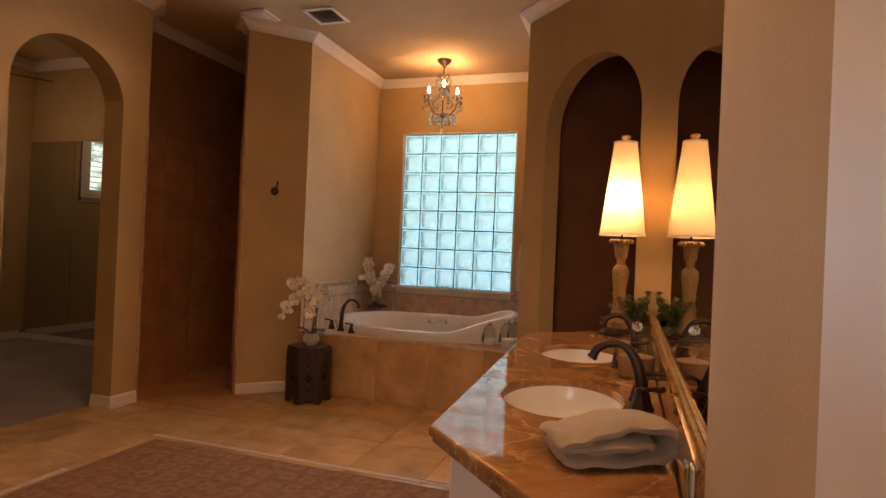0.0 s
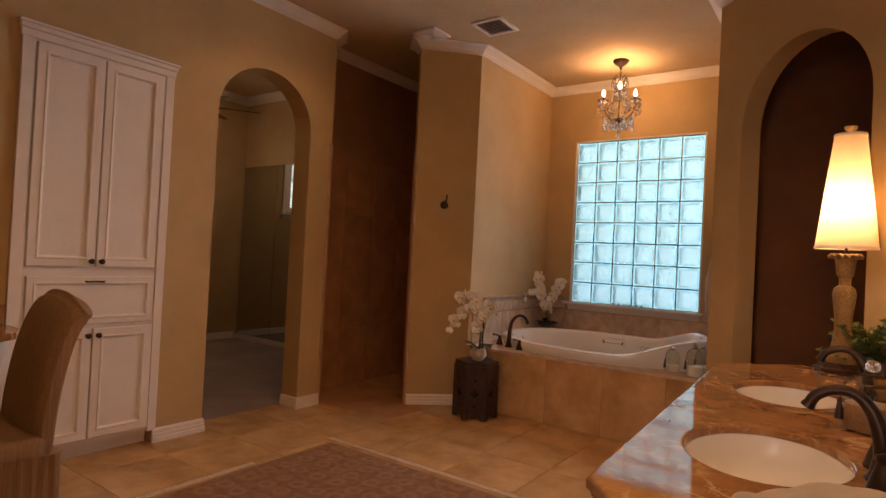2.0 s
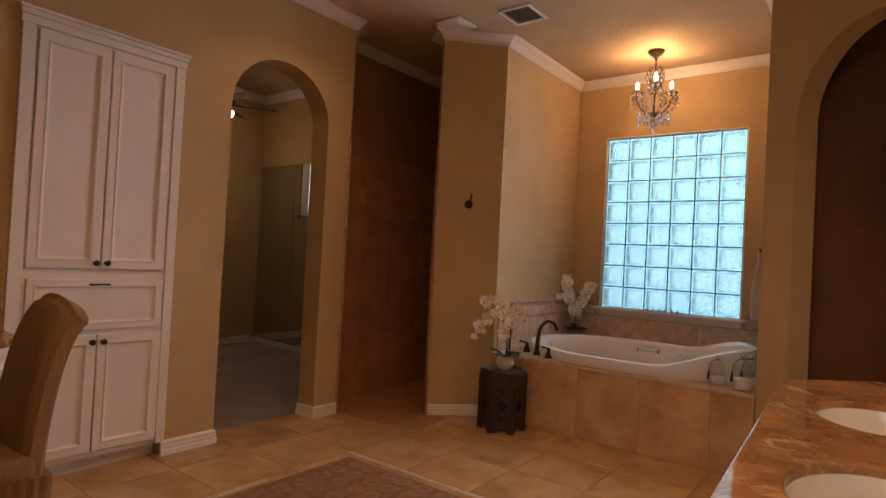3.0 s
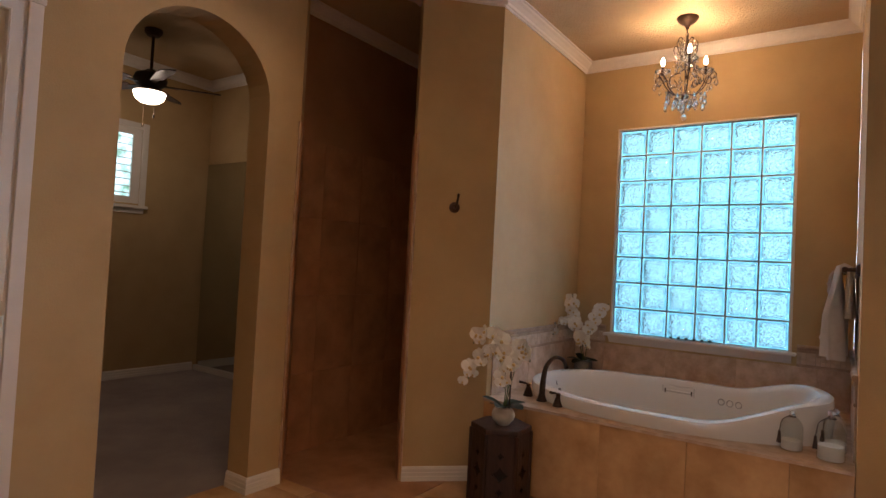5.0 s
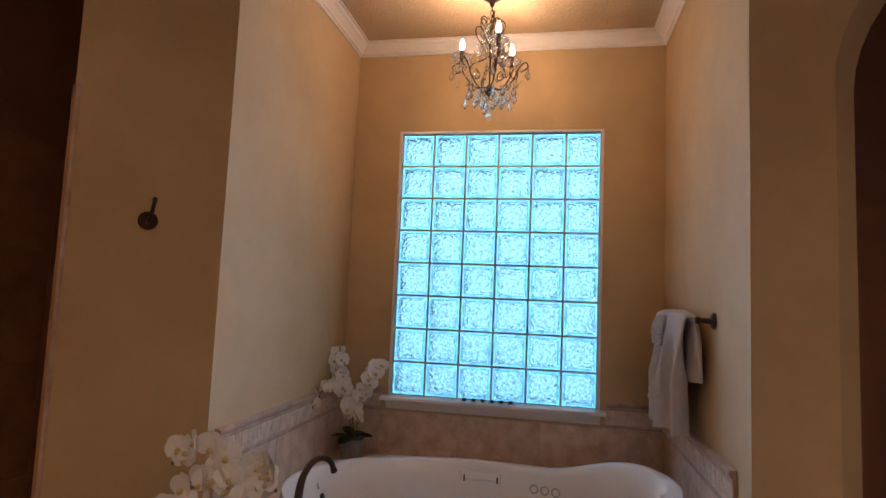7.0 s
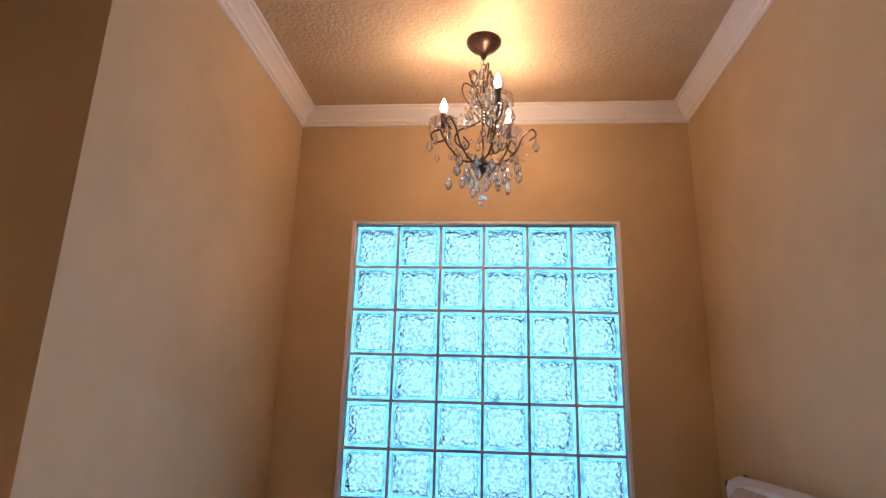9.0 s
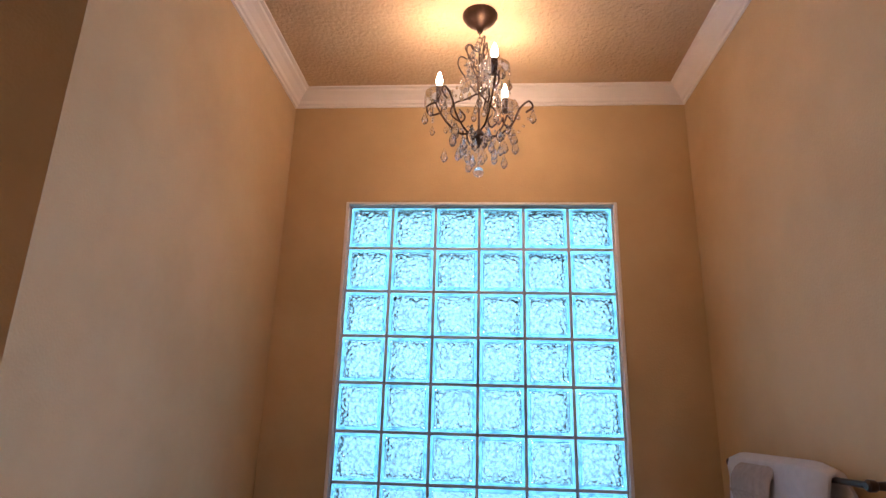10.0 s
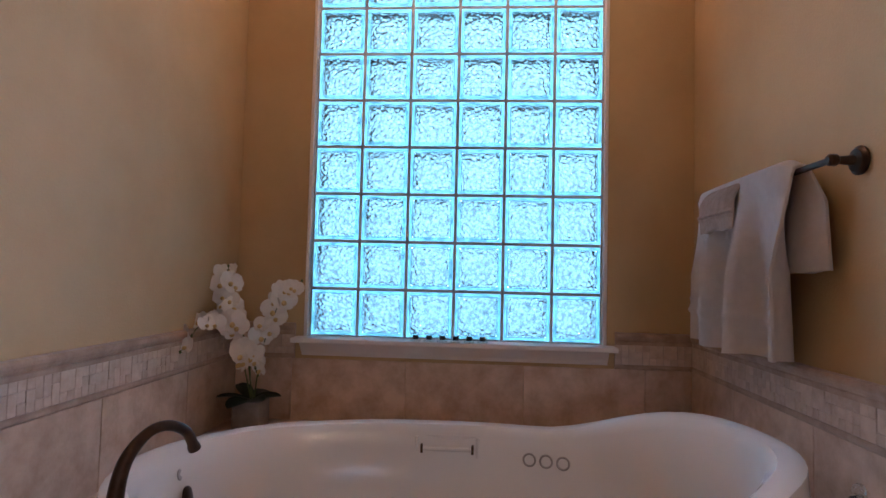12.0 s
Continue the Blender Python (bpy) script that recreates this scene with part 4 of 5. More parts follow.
def orchid(at, turn, pot_bm, pot_m, pot_label, label, sprays, leaf_r, z0, seed, sizes=1.0):
    o = thing("orchid_plant", label, "orchid", at, "white orchids", turn=turn)
    part("pot", pot_bm, pot_m, o, pot_label, smooth=True)
    rnd = random.Random(seed)
    for k in range(6):
        a = 2 * math.pi * k / 6 + rnd.uniform(-0.3, 0.3)
        l = leaf_r * rnd.uniform(0.75, 1.15)
        lf = part("leaf", leaf_mesh(l * 0.27, l, False), DLEAF, o, smooth=True)
        lf.matrix_basis = Matrix.Translation((0, 0, z0)) @ pose(0, 0, 0, 0, 0, math.degrees(a)) @ pose(0, 0.01, 0, rnd.uniform(2, 30), rnd.uniform(-15, 15), 0)
    for pts, n in sprays:
        c = curve(pts, 10)
        st = part("stem", tube(c, [0.0028 - 0.0016 * i / len(c) for i in range(len(c))], 6), STEM, o, smooth=True)
        for k in range(n):
            f = 0.42 + 0.52 * k / max(1, n - 1)
            p = c[min(len(c) - 1, int(f * (len(c) - 1)))]
            side = 1 if k % 2 else -1
            face = Euler((radians(rnd.uniform(55, 100)), radians(rnd.uniform(-15, 15)), radians(rnd.uniform(-55, 55)))).to_matrix().to_4x4()
            m = Matrix.Translation(p + Vector((side * rnd.uniform(0.008, 0.03), rnd.uniform(-0.03, 0.005), rnd.uniform(-0.02, 0.012)))) @ face @ Matrix.Scale(sizes * rnd.uniform(1.1, 1.55) * (1 - 0.3 * (k / n) ** 3), 4)
            if not FLOWER:
                b = part("blossom", blossom(), PETAL, o, smooth=True)
                FLOWER["b"] = b.data
                b.matrix_basis = m
                l2 = part("lip", lip_mesh(), LIP, b, smooth=True)
                FLOWER["l"] = l2.data
            else:
                b = again("blossom", FLOWER["b"], o, m=m)
                again("lip", FLOWER["l"], b)
        for k in range(3):
            p = c[-1 - k * 2]
            part("bud", moved(lathe([(0.001, -0.006), (0.005, -0.001), (0.004, 0.004), (0.001, 0.007)], 8), Matrix.Translation(p)), STEM, o, smooth=True)
    return o


# carved drum that the first orchid stands on
PX, PY, PH = -2.175, 4.375, 0.445
drum = thing("pedestal_stool", "dark carved hexagonal wooden drum stool", "stool", (PX, PY, 0))
R = 0.168
hexa = [(R * math.cos(math.pi * (k / 3 + 1 / 6)), R * math.sin(math.pi * (k / 3 + 1 / 6))) for k in range(6)]
part("top", prism([(x * 1.03, y * 1.03) for x, y in hexa], PH - 0.03, PH, 0.006), WOODD, drum)
# dark fill standing for the shade behind the carved holes
part("core", prism([(x * 0.90, y * 0.90) for x, y in hexa], 0.03, PH - 0.03), DARK, drum)
for k in range(6):
    a, b = Vector((*hexa[k], 0)), Vector((*hexa[(k + 1) % 6], 0))
    u = (b - a).normalized()
    nrm = Vector((u.y, -u.x, 0))
    w = (b - a).length
    m = Matrix(((u.x, nrm.x, 0, a.x), (u.y, nrm.y, 0, a.y), (0, 0, 1, 0), (0, 0, 0, 1)))
    hole = lambda z, s: [(w / 2 - s, z), (w / 2 - s * 0.4, z + s * 0.4), (w / 2, z + s), (w / 2 + s * 0.4, z + s * 0.4), (w / 2 + s, z), (w / 2 + s * 0.4, z - s * 0.4), (w / 2, z - s), (w / 2 - s * 0.4, z - s * 0.4)]
    bm = bmesh.new()
    foot = [(0, 0), (0.035, 0), (0.05, 0.022), (w / 2, 0.034), (w - 0.05, 0.022), (w - 0.035, 0), (w, 0), (w, PH - 0.031), (0, PH - 0.031)]
    edges = []
    for lp in (foot, hole(0.20, 0.045), hole(0.30, 0.022), hole(0.105, 0.022)):
        vs = [bm.verts.new((x, 0, z)) for x, z in lp]
        edges += [bm.edges.new((vs[i], vs[(i + 1) % len(vs)])) for i in range(len(vs))]
    bmesh.ops.triangle_fill(bm, edges=edges, use_beauty=True, use_dissolve=False, normal=(0, -1, 0))
    for v in bmesh.ops.extrude_face_region(bm, geom=bm.faces[:])["geom"]:
        if isinstance(v, bmesh.types.BMVert):
            v.co.y = -0.012
    part("carved_panel", moved(bm, m), WOODD, drum)
    post = part("corner_post", moved(lathe([(0.012, 0.0), (0.012, PH - 0.031)], 8), Matrix.Translation((*hexa[k], 0))), WOODD, drum)

round_pot = lathe([(0.030, 0), (0.036, 0.006), (0.058, 0.03), (0.066, 0.055), (0.060, 0.08), (0.048, 0.094), (0.050, 0.100), (0.045, 0.101), (0.042, 0.092), (0.002, 0.090)], 28)
orchid((PX + 0.02, PY - 0.02, PH), 0, round_pot, CERAM, "round cream ceramic pot", "white orchid in a round cream pot on the drum stool",
       [([(0, 0, 0.09), (0.01, 0, 0.28), (-0.02, -0.02, 0.45), (-0.12, -0.04, 0.52), (-0.19, -0.05, 0.44)], 12),
        ([(0, 0, 0.09), (0.03, 0.0, 0.25), (0.02, -0.02, 0.40), (-0.08, -0.05, 0.42), (-0.18, -0.06, 0.30), (-0.22, -0.06, 0.20)], 13),
        ([(0.01, 0, 0.09), (0.05, 0.0, 0.28), (0.09, -0.01, 0.42), (0.13, -0.02, 0.47), (0.16, -0.02, 0.38)], 11),
        ([(0.01, 0, 0.09), (0.03, -0.02, 0.22), (0.04, -0.03, 0.36), (0.03, -0.05, 0.32), (0.03, -0.06, 0.22)], 9)], 0.15, 0.095, 3)
part("stake", tube([(0.035, 0.0, 0.08), (0.042, -0.005, 0.46)], 0.0045, 8), WOODD, bpy.data.objects["orchid_plant"], "dark plant stake")
square_pot = prism([(-0.055, -0.055), (0.055, -0.055), (0.055, 0.055), (-0.055, 0.055)], 0, 0.115, 0.008)
orchid((-2.27, 5.86, DZ), 0, square_pot, GREYPOT, "square grey planter", "white orchid in a grey planter on the tub deck",
       [([(0, 0, 0.11), (-0.02, 0, 0.3), (-0.05, -0.05, 0.40), (-0.10, -0.18, 0.44), (-0.135, -0.30, 0.33)], 10),
        ([(0, 0, 0.11), (-0.05, 0, 0.3), (-0.09, -0.01, 0.45), (-0.10, -0.02, 0.55), (-0.105, -0.02, 0.63)], 12),
        ([(0.01, 0, 0.11), (0.03, 0, 0.28), (0.07, -0.02, 0.40), (0.13, -0.04, 0.53), (0.20, -0.05, 0.58)], 11),
        ([(0.01, 0, 0.11), (0.0, -0.03, 0.22), (0.0, -0.04, 0.30), (0.02, -0.06, 0.28), (0.05, -0.07, 0.22)], 8)], 0.13, 0.115, 8)

# towels on their rail
rail = thing("towel_rail", "dark bronze towel rail on the alcove wall", "towel rail")
TY0, TY1, TXR, TZR = 5.00, 5.78, AR - 0.065, 1.41
part("bar", tube([(TXR, TY0, TZR), (TXR, TY1, TZR)], 0.008, 12), BRONZE, rail, smooth=True)
for y in (TY0, TY1):
    part("bracket", merge(moved(lathe([(0.033, 0), (0.034, 0.006), (0.028, 0.010), (0.026, 0.014), (0.012, 0.018), (0.009, 0.05), (0.014, 0.056), (0.014, 0.070), (0.009, 0.075)], 20), Matrix.Translation((AR, y, TZR)) @ pose(0, 0, 0, 0, -90, 0))), BRONZE, rail, smooth=True)


def hung(y0, y1, front, back_, r, thick, folds, depth, shift=0.0, band=None, seed=1.0):
    """A thick cloth over the rail: front and back falls with soft folds, as one closed skin."""
    bm = bmesh.new()
    ny, ns = 44, 60
    total = front + back_
    rows = []
    for j in range(ny + 1):
        v = j / ny
        pinch = 1 - 0.75 * abs(2 * v - 1) ** 10
        row = []
        for layer in (0, 1):
            for i in (range(ns + 1) if layer == 0 else range(ns, -1, -1)):
                u = i / ns
                s = u * total - front
                rr = r if layer else r + thick * pinch
                arc = r * 1.5708
                if abs(s) < arc:
                    dx, dz = rr * math.sin(s / r), rr * math.cos(s / r)
                else:
                    dx, dz = math.copysign(rr, s), -(abs(s) - arc)
                fall = min(1.0, max(0.0, (abs(s) - arc) / 0.25))
                wave = depth * fall * (math.sin(folds * 6.28 * v + seed + 0.8 * fall) + 0.45 * math.sin(folds * 13.1 * v + 2 * seed) + 0.25 * math.sin(folds * 23.0 * v + 5 * seed) * max(0.0, (abs(s) - 0.3) / 0.2))
                y = y0 + (y1 - y0) * v + (shift * min(1, s / 0.1) if s > 0 else 0.0) + 0.02 * fall * (0.5 - v) * (1 if s < 0 else 0)
                if band and s < 0 and layer == 0 and band[0] < -s < band[1]:
                    dx += 0.0045 * (math.cos((-s - band[0]) * 380) - 1)
                end = 0.0035 * math.sin(folds * 9 * v + seed) * max(0.0, (abs(s) - (front if s < 0 else back_) + 0.06) / 0.06)
                row.append(bm.verts.new((TXR + dx - (wave if s < 0 else -0.3 * wave), y, TZR + 0.009 + dz - r + end)))
        rows.append(row)
    k = len(rows[0])
    for p, q in zip(rows, rows[1:]):
        for i in range(k):
            bm.faces.new((p[i], p[(i + 1) % k], q[(i + 1) % k], q[i]))
    for row in (rows[0], rows[-1]):
        for i in range(ns):
            bm.faces.new((row[i], row[i + 1], row[k - 2 - i], row[k - 1 - i]))
    return bm


tagged(part("bath_towel", hung(5.13, 5.74, 0.50, 0.27, 0.014, 0.032, 2.8, 0.036, -0.07, (0.355, 0.405)), TOWEL, smooth=True), "white cotton bath towel hung over the rail", "towel")
tagged(part("washcloth", hung(5.36, 5.62, 0.17, 0.10, 0.062, 0.014, 1.5, 0.012, 0.0, (0.11, 0.13), 2.0), CLOTH2, smooth=True), "taupe washcloth draped over the bath towel", "towel")

# robe hook on the angled wall
HK = Vector((-2.607, 4.423, 1.690))
hm = Matrix.Translation(HK) @ Matrix(((RD, RD, 0, 0), (RD, -RD, 0, 0), (0, 0, 1, 0), (0, 0, 0, 1)))
hook = thing("robe_hook", "dark bronze robe hook on the angled wall", "hook")
part("plate", moved(lathe([(0.033, 0), (0.034, 0.005), (0.026, 0.010), (0.012, 0.014)], 24), hm @ pose(0, 0, 0, -90, 0, 0)), BRONZE, hook, smooth=True)
part("arm", moved(tube(curve([(0, 0.008, 0), (0, 0.03, -0.006), (0.004, 0.052, 0.02), (0.010, 0.06, 0.062), (0.012, 0.052, 0.082)], 6), [0.007] * 20 + [0.008, 0.009, 0.008, 0.007, 0.004], 10), hm), BRONZE, hook, smooth=True)

# tealights in a row on the sill
cands = thing("tealight_row", "row of six small glass tealight cubes on the sill", "candle holder", (-1.51, 5.975, WZ + 0.002))
for k in range(6):
    x = -0.135 + k * 0.054
    cup = part("glass_cube", box(x - 0.021, -0.018, 0, x + 0.021, 0.018, 0.034, 0.002, 1), CLEAR, cands)
    part("candle", lathe([(0.012, 0), (0.012, 0.016), (0.002, 0.017)], 12), DARK, cup, "dark wax")
    cands.children_recursive[-1].location = (x, 0, 0.008)

# ---- wainscot tile of the alcove ----


def wainscot(name, o, along, length, out, cols, gaps=()):
    """Large tile, a pencil line, a band of mosaic and a cap, along one wall; gaps: stretches that the window takes from cap and band."""
    w = tagged(thing(name, "travertine wainscot with mosaic band and stone cap", "wainscot"), kind="structure")
    a, n, o = Vector(along), Vector(out), Vector(o)
    m = Matrix(((a.x, n.x, 0, o.x), (a.y, n.y, 0, o.y), (0, 0, 1, 0), (0, 0, 0, 1)))
    spans, at = [], 0.0
    for g0, g1 in list(gaps) + [(length, length)]:
        if g0 - at > 0.02:
            spans.append((at, g0))
        at = g1
    edges = [0.0] + [c for c in cols if 0 < c < length] + [length]
    for e, f in zip(edges, edges[1:]):
        ob = part("tile", box(e + 0.001, 0.001, DZ + 0.001, f - 0.001, 0.010, 0.770, 0.0015, 1), TRAVW, w)
        ob.matrix_basis = m
    for s0, s1 in spans:
        for nm, prof in (("pencil_trim", [(0.001, 0.771), (0.012, 0.771), (0.016, 0.777), (0.016, 0.783), (0.012, 0.789), (0.001, 0.789)]), ("cap_moulding", [(0.001, 0.868), (0.013, 0.868), (0.015, 0.880), (0.012, 0.884), (0.018, 0.890), (0.025, 0.900), (0.026, 0.908), (0.020, 0.915), (0.001, 0.917)])):
            bm = bmesh.new()
            rings = [[bm.verts.new((x, y, z)) for y, z in prof] for x in (s0, s1)]
            k = len(prof)
            for i in range(k):
                bm.faces.new((rings[0][i], rings[0][(i + 1) % k], rings[1][(i + 1) % k], rings[1][i]))
            bm.faces.new(rings[0])
            bm.faces.new(rings[1])
            part(nm, bm, STRIPE, w, smooth=False).matrix_basis = m
        part("grout_bed", box(s0, 0.001, 0.789, s1, 0.008, 0.868), BED, w).matrix_basis = m
        step = 0.0262
        nx = int((s1 - s0) / step)
        step = (s1 - s0) / max(1, nx)
        rnd = random.Random(int(length * 1000))
        taken = set()
        for i in range(nx):
            for k in range(3):
                if (i, k) in taken:
                    continue
                big = k < 2 and i + 1 < nx and (i, k + 1) not in taken and (i + 1, k) not in taken and (i + 1, k + 1) not in taken and rnd.random() < 0.22
                tall = not big and k < 2 and (i, k + 1) not in taken and rnd.random() < 0.25
                cw, chh = (2, 2) if big else (1, 2) if tall else (1, 1)
                taken.update((i + p, k + q) for p in range(cw) for q in range(chh))
                key = "mosaic%d%d" % (cw, chh)
                if key not in FLOWER:
                    q = part("mosaic_tile", box(0, 0.0, 0, 0.0262 * cw - 0.0009, 0.005, 0.0262 * chh - 0.0009, 0.0009, 1), MOSAIC, w)
                    FLOWER[key] = q.data
                else:
                    q = again("mosaic_tile", FLOWER[key], w)
                wob = 0.0010 * math.sin(i * 12.9 + k * 78.2)
                q.matrix_basis = m @ Matrix.Translation((s0 + i * step, 0.007 + wob, 0.790 + k * 0.0262))
    return w


wainscot("wainscot_left", (AL, AY, 0), (0, -1, 0), AY - 4.66, (1, 0, 0), (0.40, 0.86))
wainscot("wainscot_right", (AR, 4.73, 0), (0, 1, 0), AY - 4.73, (-1, 0, 0), (0.45, 0.91))
wainscot("wainscot_back", (AL + 0.012, AY, 0), (1, 0, 0), AR - AL - 0.024, (0, -1, 0), (0.241, 0.719, 1.201, 1.683), ((WX - 0.047 - AL - 0.012, WX + 6 * GB + 0.047 - AL - 0.012),))
# ---- chandelier ----
CX, CY = -1.50, 5.46
ch = thing("chandelier", "small dark iron chandelier with crystal drops and lit candle bulbs", "chandelier", (CX, CY, H))
part("canopy", lathe([(0.070, -0.001), (0.070, -0.008), (0.064, -0.020), (0.045, -0.040), (0.020, -0.054), (0.012, -0.068), (0.010, -0.080), (0.004, -0.084)], 24), BRONZE, ch, smooth=True)
for k in range(3):
    pts = [(0.008 * math.cos(a) * (1 if k % 2 else 0), 0.008 * math.cos(a) * (0 if k % 2 else 1), -0.093 - k * 0.022 + 0.014 * math.sin(a)) for a in [i * 0.524 for i in range(13)]]
    part("chain_link", tube(pts, 0.002, 6), BRONZE, ch)
part("spindle", lathe([(0.003, -0.145), (0.006, -0.16), (0.004, -0.22), (0.010, -0.30), (0.005, -0.38), (0.005, -0.50), (0.022, -0.52), (0.030, -0.535), (0.024, -0.55), (0.008, -0.562), (0.002, -0.58)], 16), BRONZE, ch, smooth=True)


def crystal_drop(s):
    return lathe([(0.0008, 0.0), (0.003 * s, -0.006 * s), (0.010 * s, -0.026 * s), (0.012 * s, -0.034 * s), (0.008 * s, -0.044 * s), (0.0008, -0.050 * s)], 7)


DROP = {}


def drop(parent, at, s, kind="drop"):
    key = kind
    if key not in DROP:
        bm = crystal_drop(1.0) if kind == "drop" else lathe([(0.0006, -0.006), (0.0042, -0.003), (0.0056, 0), (0.0042, 0.003), (0.0006, 0.006)], 6)
        ob = part("crystal_drop" if kind == "drop" else "crystal_bead", bm, CRYSTAL, parent)
        DROP[key] = ob.data
    else:
        ob = again("crystal_drop" if kind == "drop" else "crystal_bead", DROP[key], parent)
    ob.matrix_basis = Matrix.Translation(at) @ Matrix.Scale(s, 4)


for k in range(3):
    a0 = radians(170 + 120 * k)
    d = Vector((math.cos(a0), math.sin(a0), 0))
    P = lambda r, z: tuple(d * r * 1.28 + Vector((0, 0, z + 0.085 * min(1, r / 0.11))))
    arm = part("arm", tube(curve([P(0.02, -0.53), P(0.06, -0.555), P(0.10, -0.53), P(0.125, -0.48), P(0.135, -0.455), P(0.16, -0.47), P(0.150, -0.505), P(0.118, -0.50), P(0.112, -0.475)], 6), 0.0042, 8), BRONZE, ch, smooth=True)
    part("scroll", tube(curve([P(0.01, -0.36), P(0.04, -0.40), P(0.075, -0.44), P(0.085, -0.49), P(0.055, -0.505), P(0.042, -0.475), P(0.06, -0.455)], 6), 0.0035, 7), BRONZE, arm, smooth=True)
    part("upper_scroll", tube(curve([P(0.006, -0.36), P(0.035, -0.32), P(0.065, -0.27), P(0.06, -0.225), P(0.035, -0.225), P(0.032, -0.25), P(0.048, -0.256)], 6), 0.003, 7), BRONZE, arm, smooth=True)
    part("top_scroll", tube(curve([P(0.006, -0.26), P(0.03, -0.21), P(0.045, -0.175), P(0.03, -0.150), P(0.015, -0.165)], 6), 0.003, 7), BRONZE, arm, smooth=True)
    c = d * 0.158
    part("bobeche", moved(lathe([(0.006, -0.008), (0.026, -0.004), (0.048, 0.008), (0.054, 0.020), (0.050, 0.018), (0.024, 0.0), (0.006, -0.004)], 20), Matrix.Translation((c.x, c.y, -0.352))), CRYSTAL, arm, "scalloped glass dish", smooth=True)
    part("candle_sleeve", moved(lathe([(0.011, -0.012), (0.011, 0.052), (0.006, 0.054)], 14), Matrix.Translation((c.x, c.y, -0.352))), BRONZE, arm, smooth=True)
    part("bulb", moved(lathe([(0.006, 0), (0.012, 0.012), (0.0135, 0.024), (0.009, 0.042), (0.003, 0.058), (0.001, 0.062)], 14), Matrix.Translation((c.x, c.y, -0.297))), BULB, arm, "lit flame-shaped bulb", smooth=True)
    lamp("chandelier_light", "POINT", 21.0, WARM, Matrix.Translation((CX + c.x, CY + c.y, H - 0.262)), 0.014)
    rnd = random.Random(k)
    for j in range(6):
        b = 2 * math.pi * j / 6
        x, y = c.x + 0.052 * math.cos(b), c.y + 0.052 * math.sin(b)
        n = rnd.choice((1, 3, 5, 8))
        for i in range(n):
            drop(ch, (x, y, -0.345 - 0.012 * i), 1.0, "bead")
        drop(ch, (x, y, -0.349 - 0.012 * n), rnd.uniform(0.7, 1.15))
    for j in range(9):
        t = j / 8
        p = d * (0.02 + 0.135 * t) + Vector((0, 0, -0.20 - 0.13 * t - 0.05 * math.sin(math.pi * t)))
        drop(ch, p, 1.15, "bead")
    for j in range(10):
        t = j / 9
        q = Vector((math.cos(a0 + 2.094 * t), math.sin(a0 + 2.094 * t), 0)) * 0.148
        drop(ch, (q.x, q.y, -0.375 - 0.06 * math.sin(math.pi * t)), 1.0, "bead")
    for j in range(4):
        b = a0 + 0.5 + 0.5 * j
        r = 0.10 + 0.035 * (j % 2)
        drop(ch, (r * math.cos(b), r * math.sin(b), -0.53 - 0.03 * (j % 2)), 1.2)
        drop(ch, (0.45 * r * math.cos(b), 0.45 * r * math.sin(b), -0.29 + 0.07 * (j % 3)), 1.0)
        drop(ch, (0.6 * r * math.cos(b), 0.6 * r * math.sin(b), -0.565), 1.1)
rnd = random.Random(11)
for j in range(80):
    b, z = rnd.uniform(0, 6.283), rnd.uniform(-0.50, -0.17)
    rr = 0.022 + 0.075 * (-0.17 - z) / 0.33 + rnd.uniform(0, 0.02)
    drop(ch, (rr * math.cos(b), rr * math.sin(b), z), rnd.uniform(0.7, 1.1) if j % 2 else 1.3, "drop" if j % 2 else "bead")
for j in range(18):
    b = 2 * math.pi * j / 18
    drop(ch, (0.06 * math.cos(b), 0.06 * math.sin(b), -0.54 - 0.012 * (j % 3)), 1.2, "bead")
for i in range(8):
    drop(ch, (0, 0, -0.575 - 0.0103 * i), 0.9, "bead")
part("ball", moved(lathe([(0.0008, -0.02)] + [(0.02 * math.sin(math.pi * k / 10), -0.02 * math.cos(math.pi * k / 10)) for k in range(1, 10)] + [(0.0008, 0.02)], 18), Matrix.Translation((0, 0, -0.675))), CRYSTAL, ch, "clear crystal ball", smooth=True)

for k in range(3):
    a1 = radians(230 + 120 * k)
    d = Vector((math.cos(a1), math.sin(a1), 0))
    Q = lambda r_, z: tuple(d * r_ + Vector((0, 0, z + 0.07 * min(1, r_ / 0.16))))
    part("lower_scroll", tube(curve([Q(0.02, -0.53), Q(0.07, -0.565), Q(0.125, -0.545), Q(0.15, -0.50), Q(0.185, -0.475), Q(0.20, -0.50), Q(0.175, -0.52)], 6), 0.0038, 7), BRONZE, ch, smooth=True)
    part("crown_scroll", tube(curve([Q(0.006, -0.30), Q(0.05, -0.27), Q(0.075, -0.23), Q(0.055, -0.19), Q(0.03, -0.205), Q(0.04, -0.23)], 6), 0.003, 7), BRONZE, ch, smooth=True)
    for j in range(9):
        t = j / 8
        drop(ch, tuple(d * (0.20 - 0.14 * t) + Vector((0, 0, -0.445 - 0.07 * t - 0.06 * math.sin(math.pi * t)))), 1.1, "bead")
    drop(ch, Q(0.20, -0.51), 1.2)
    drop(ch, Q(0.13, -0.575), 1.3)

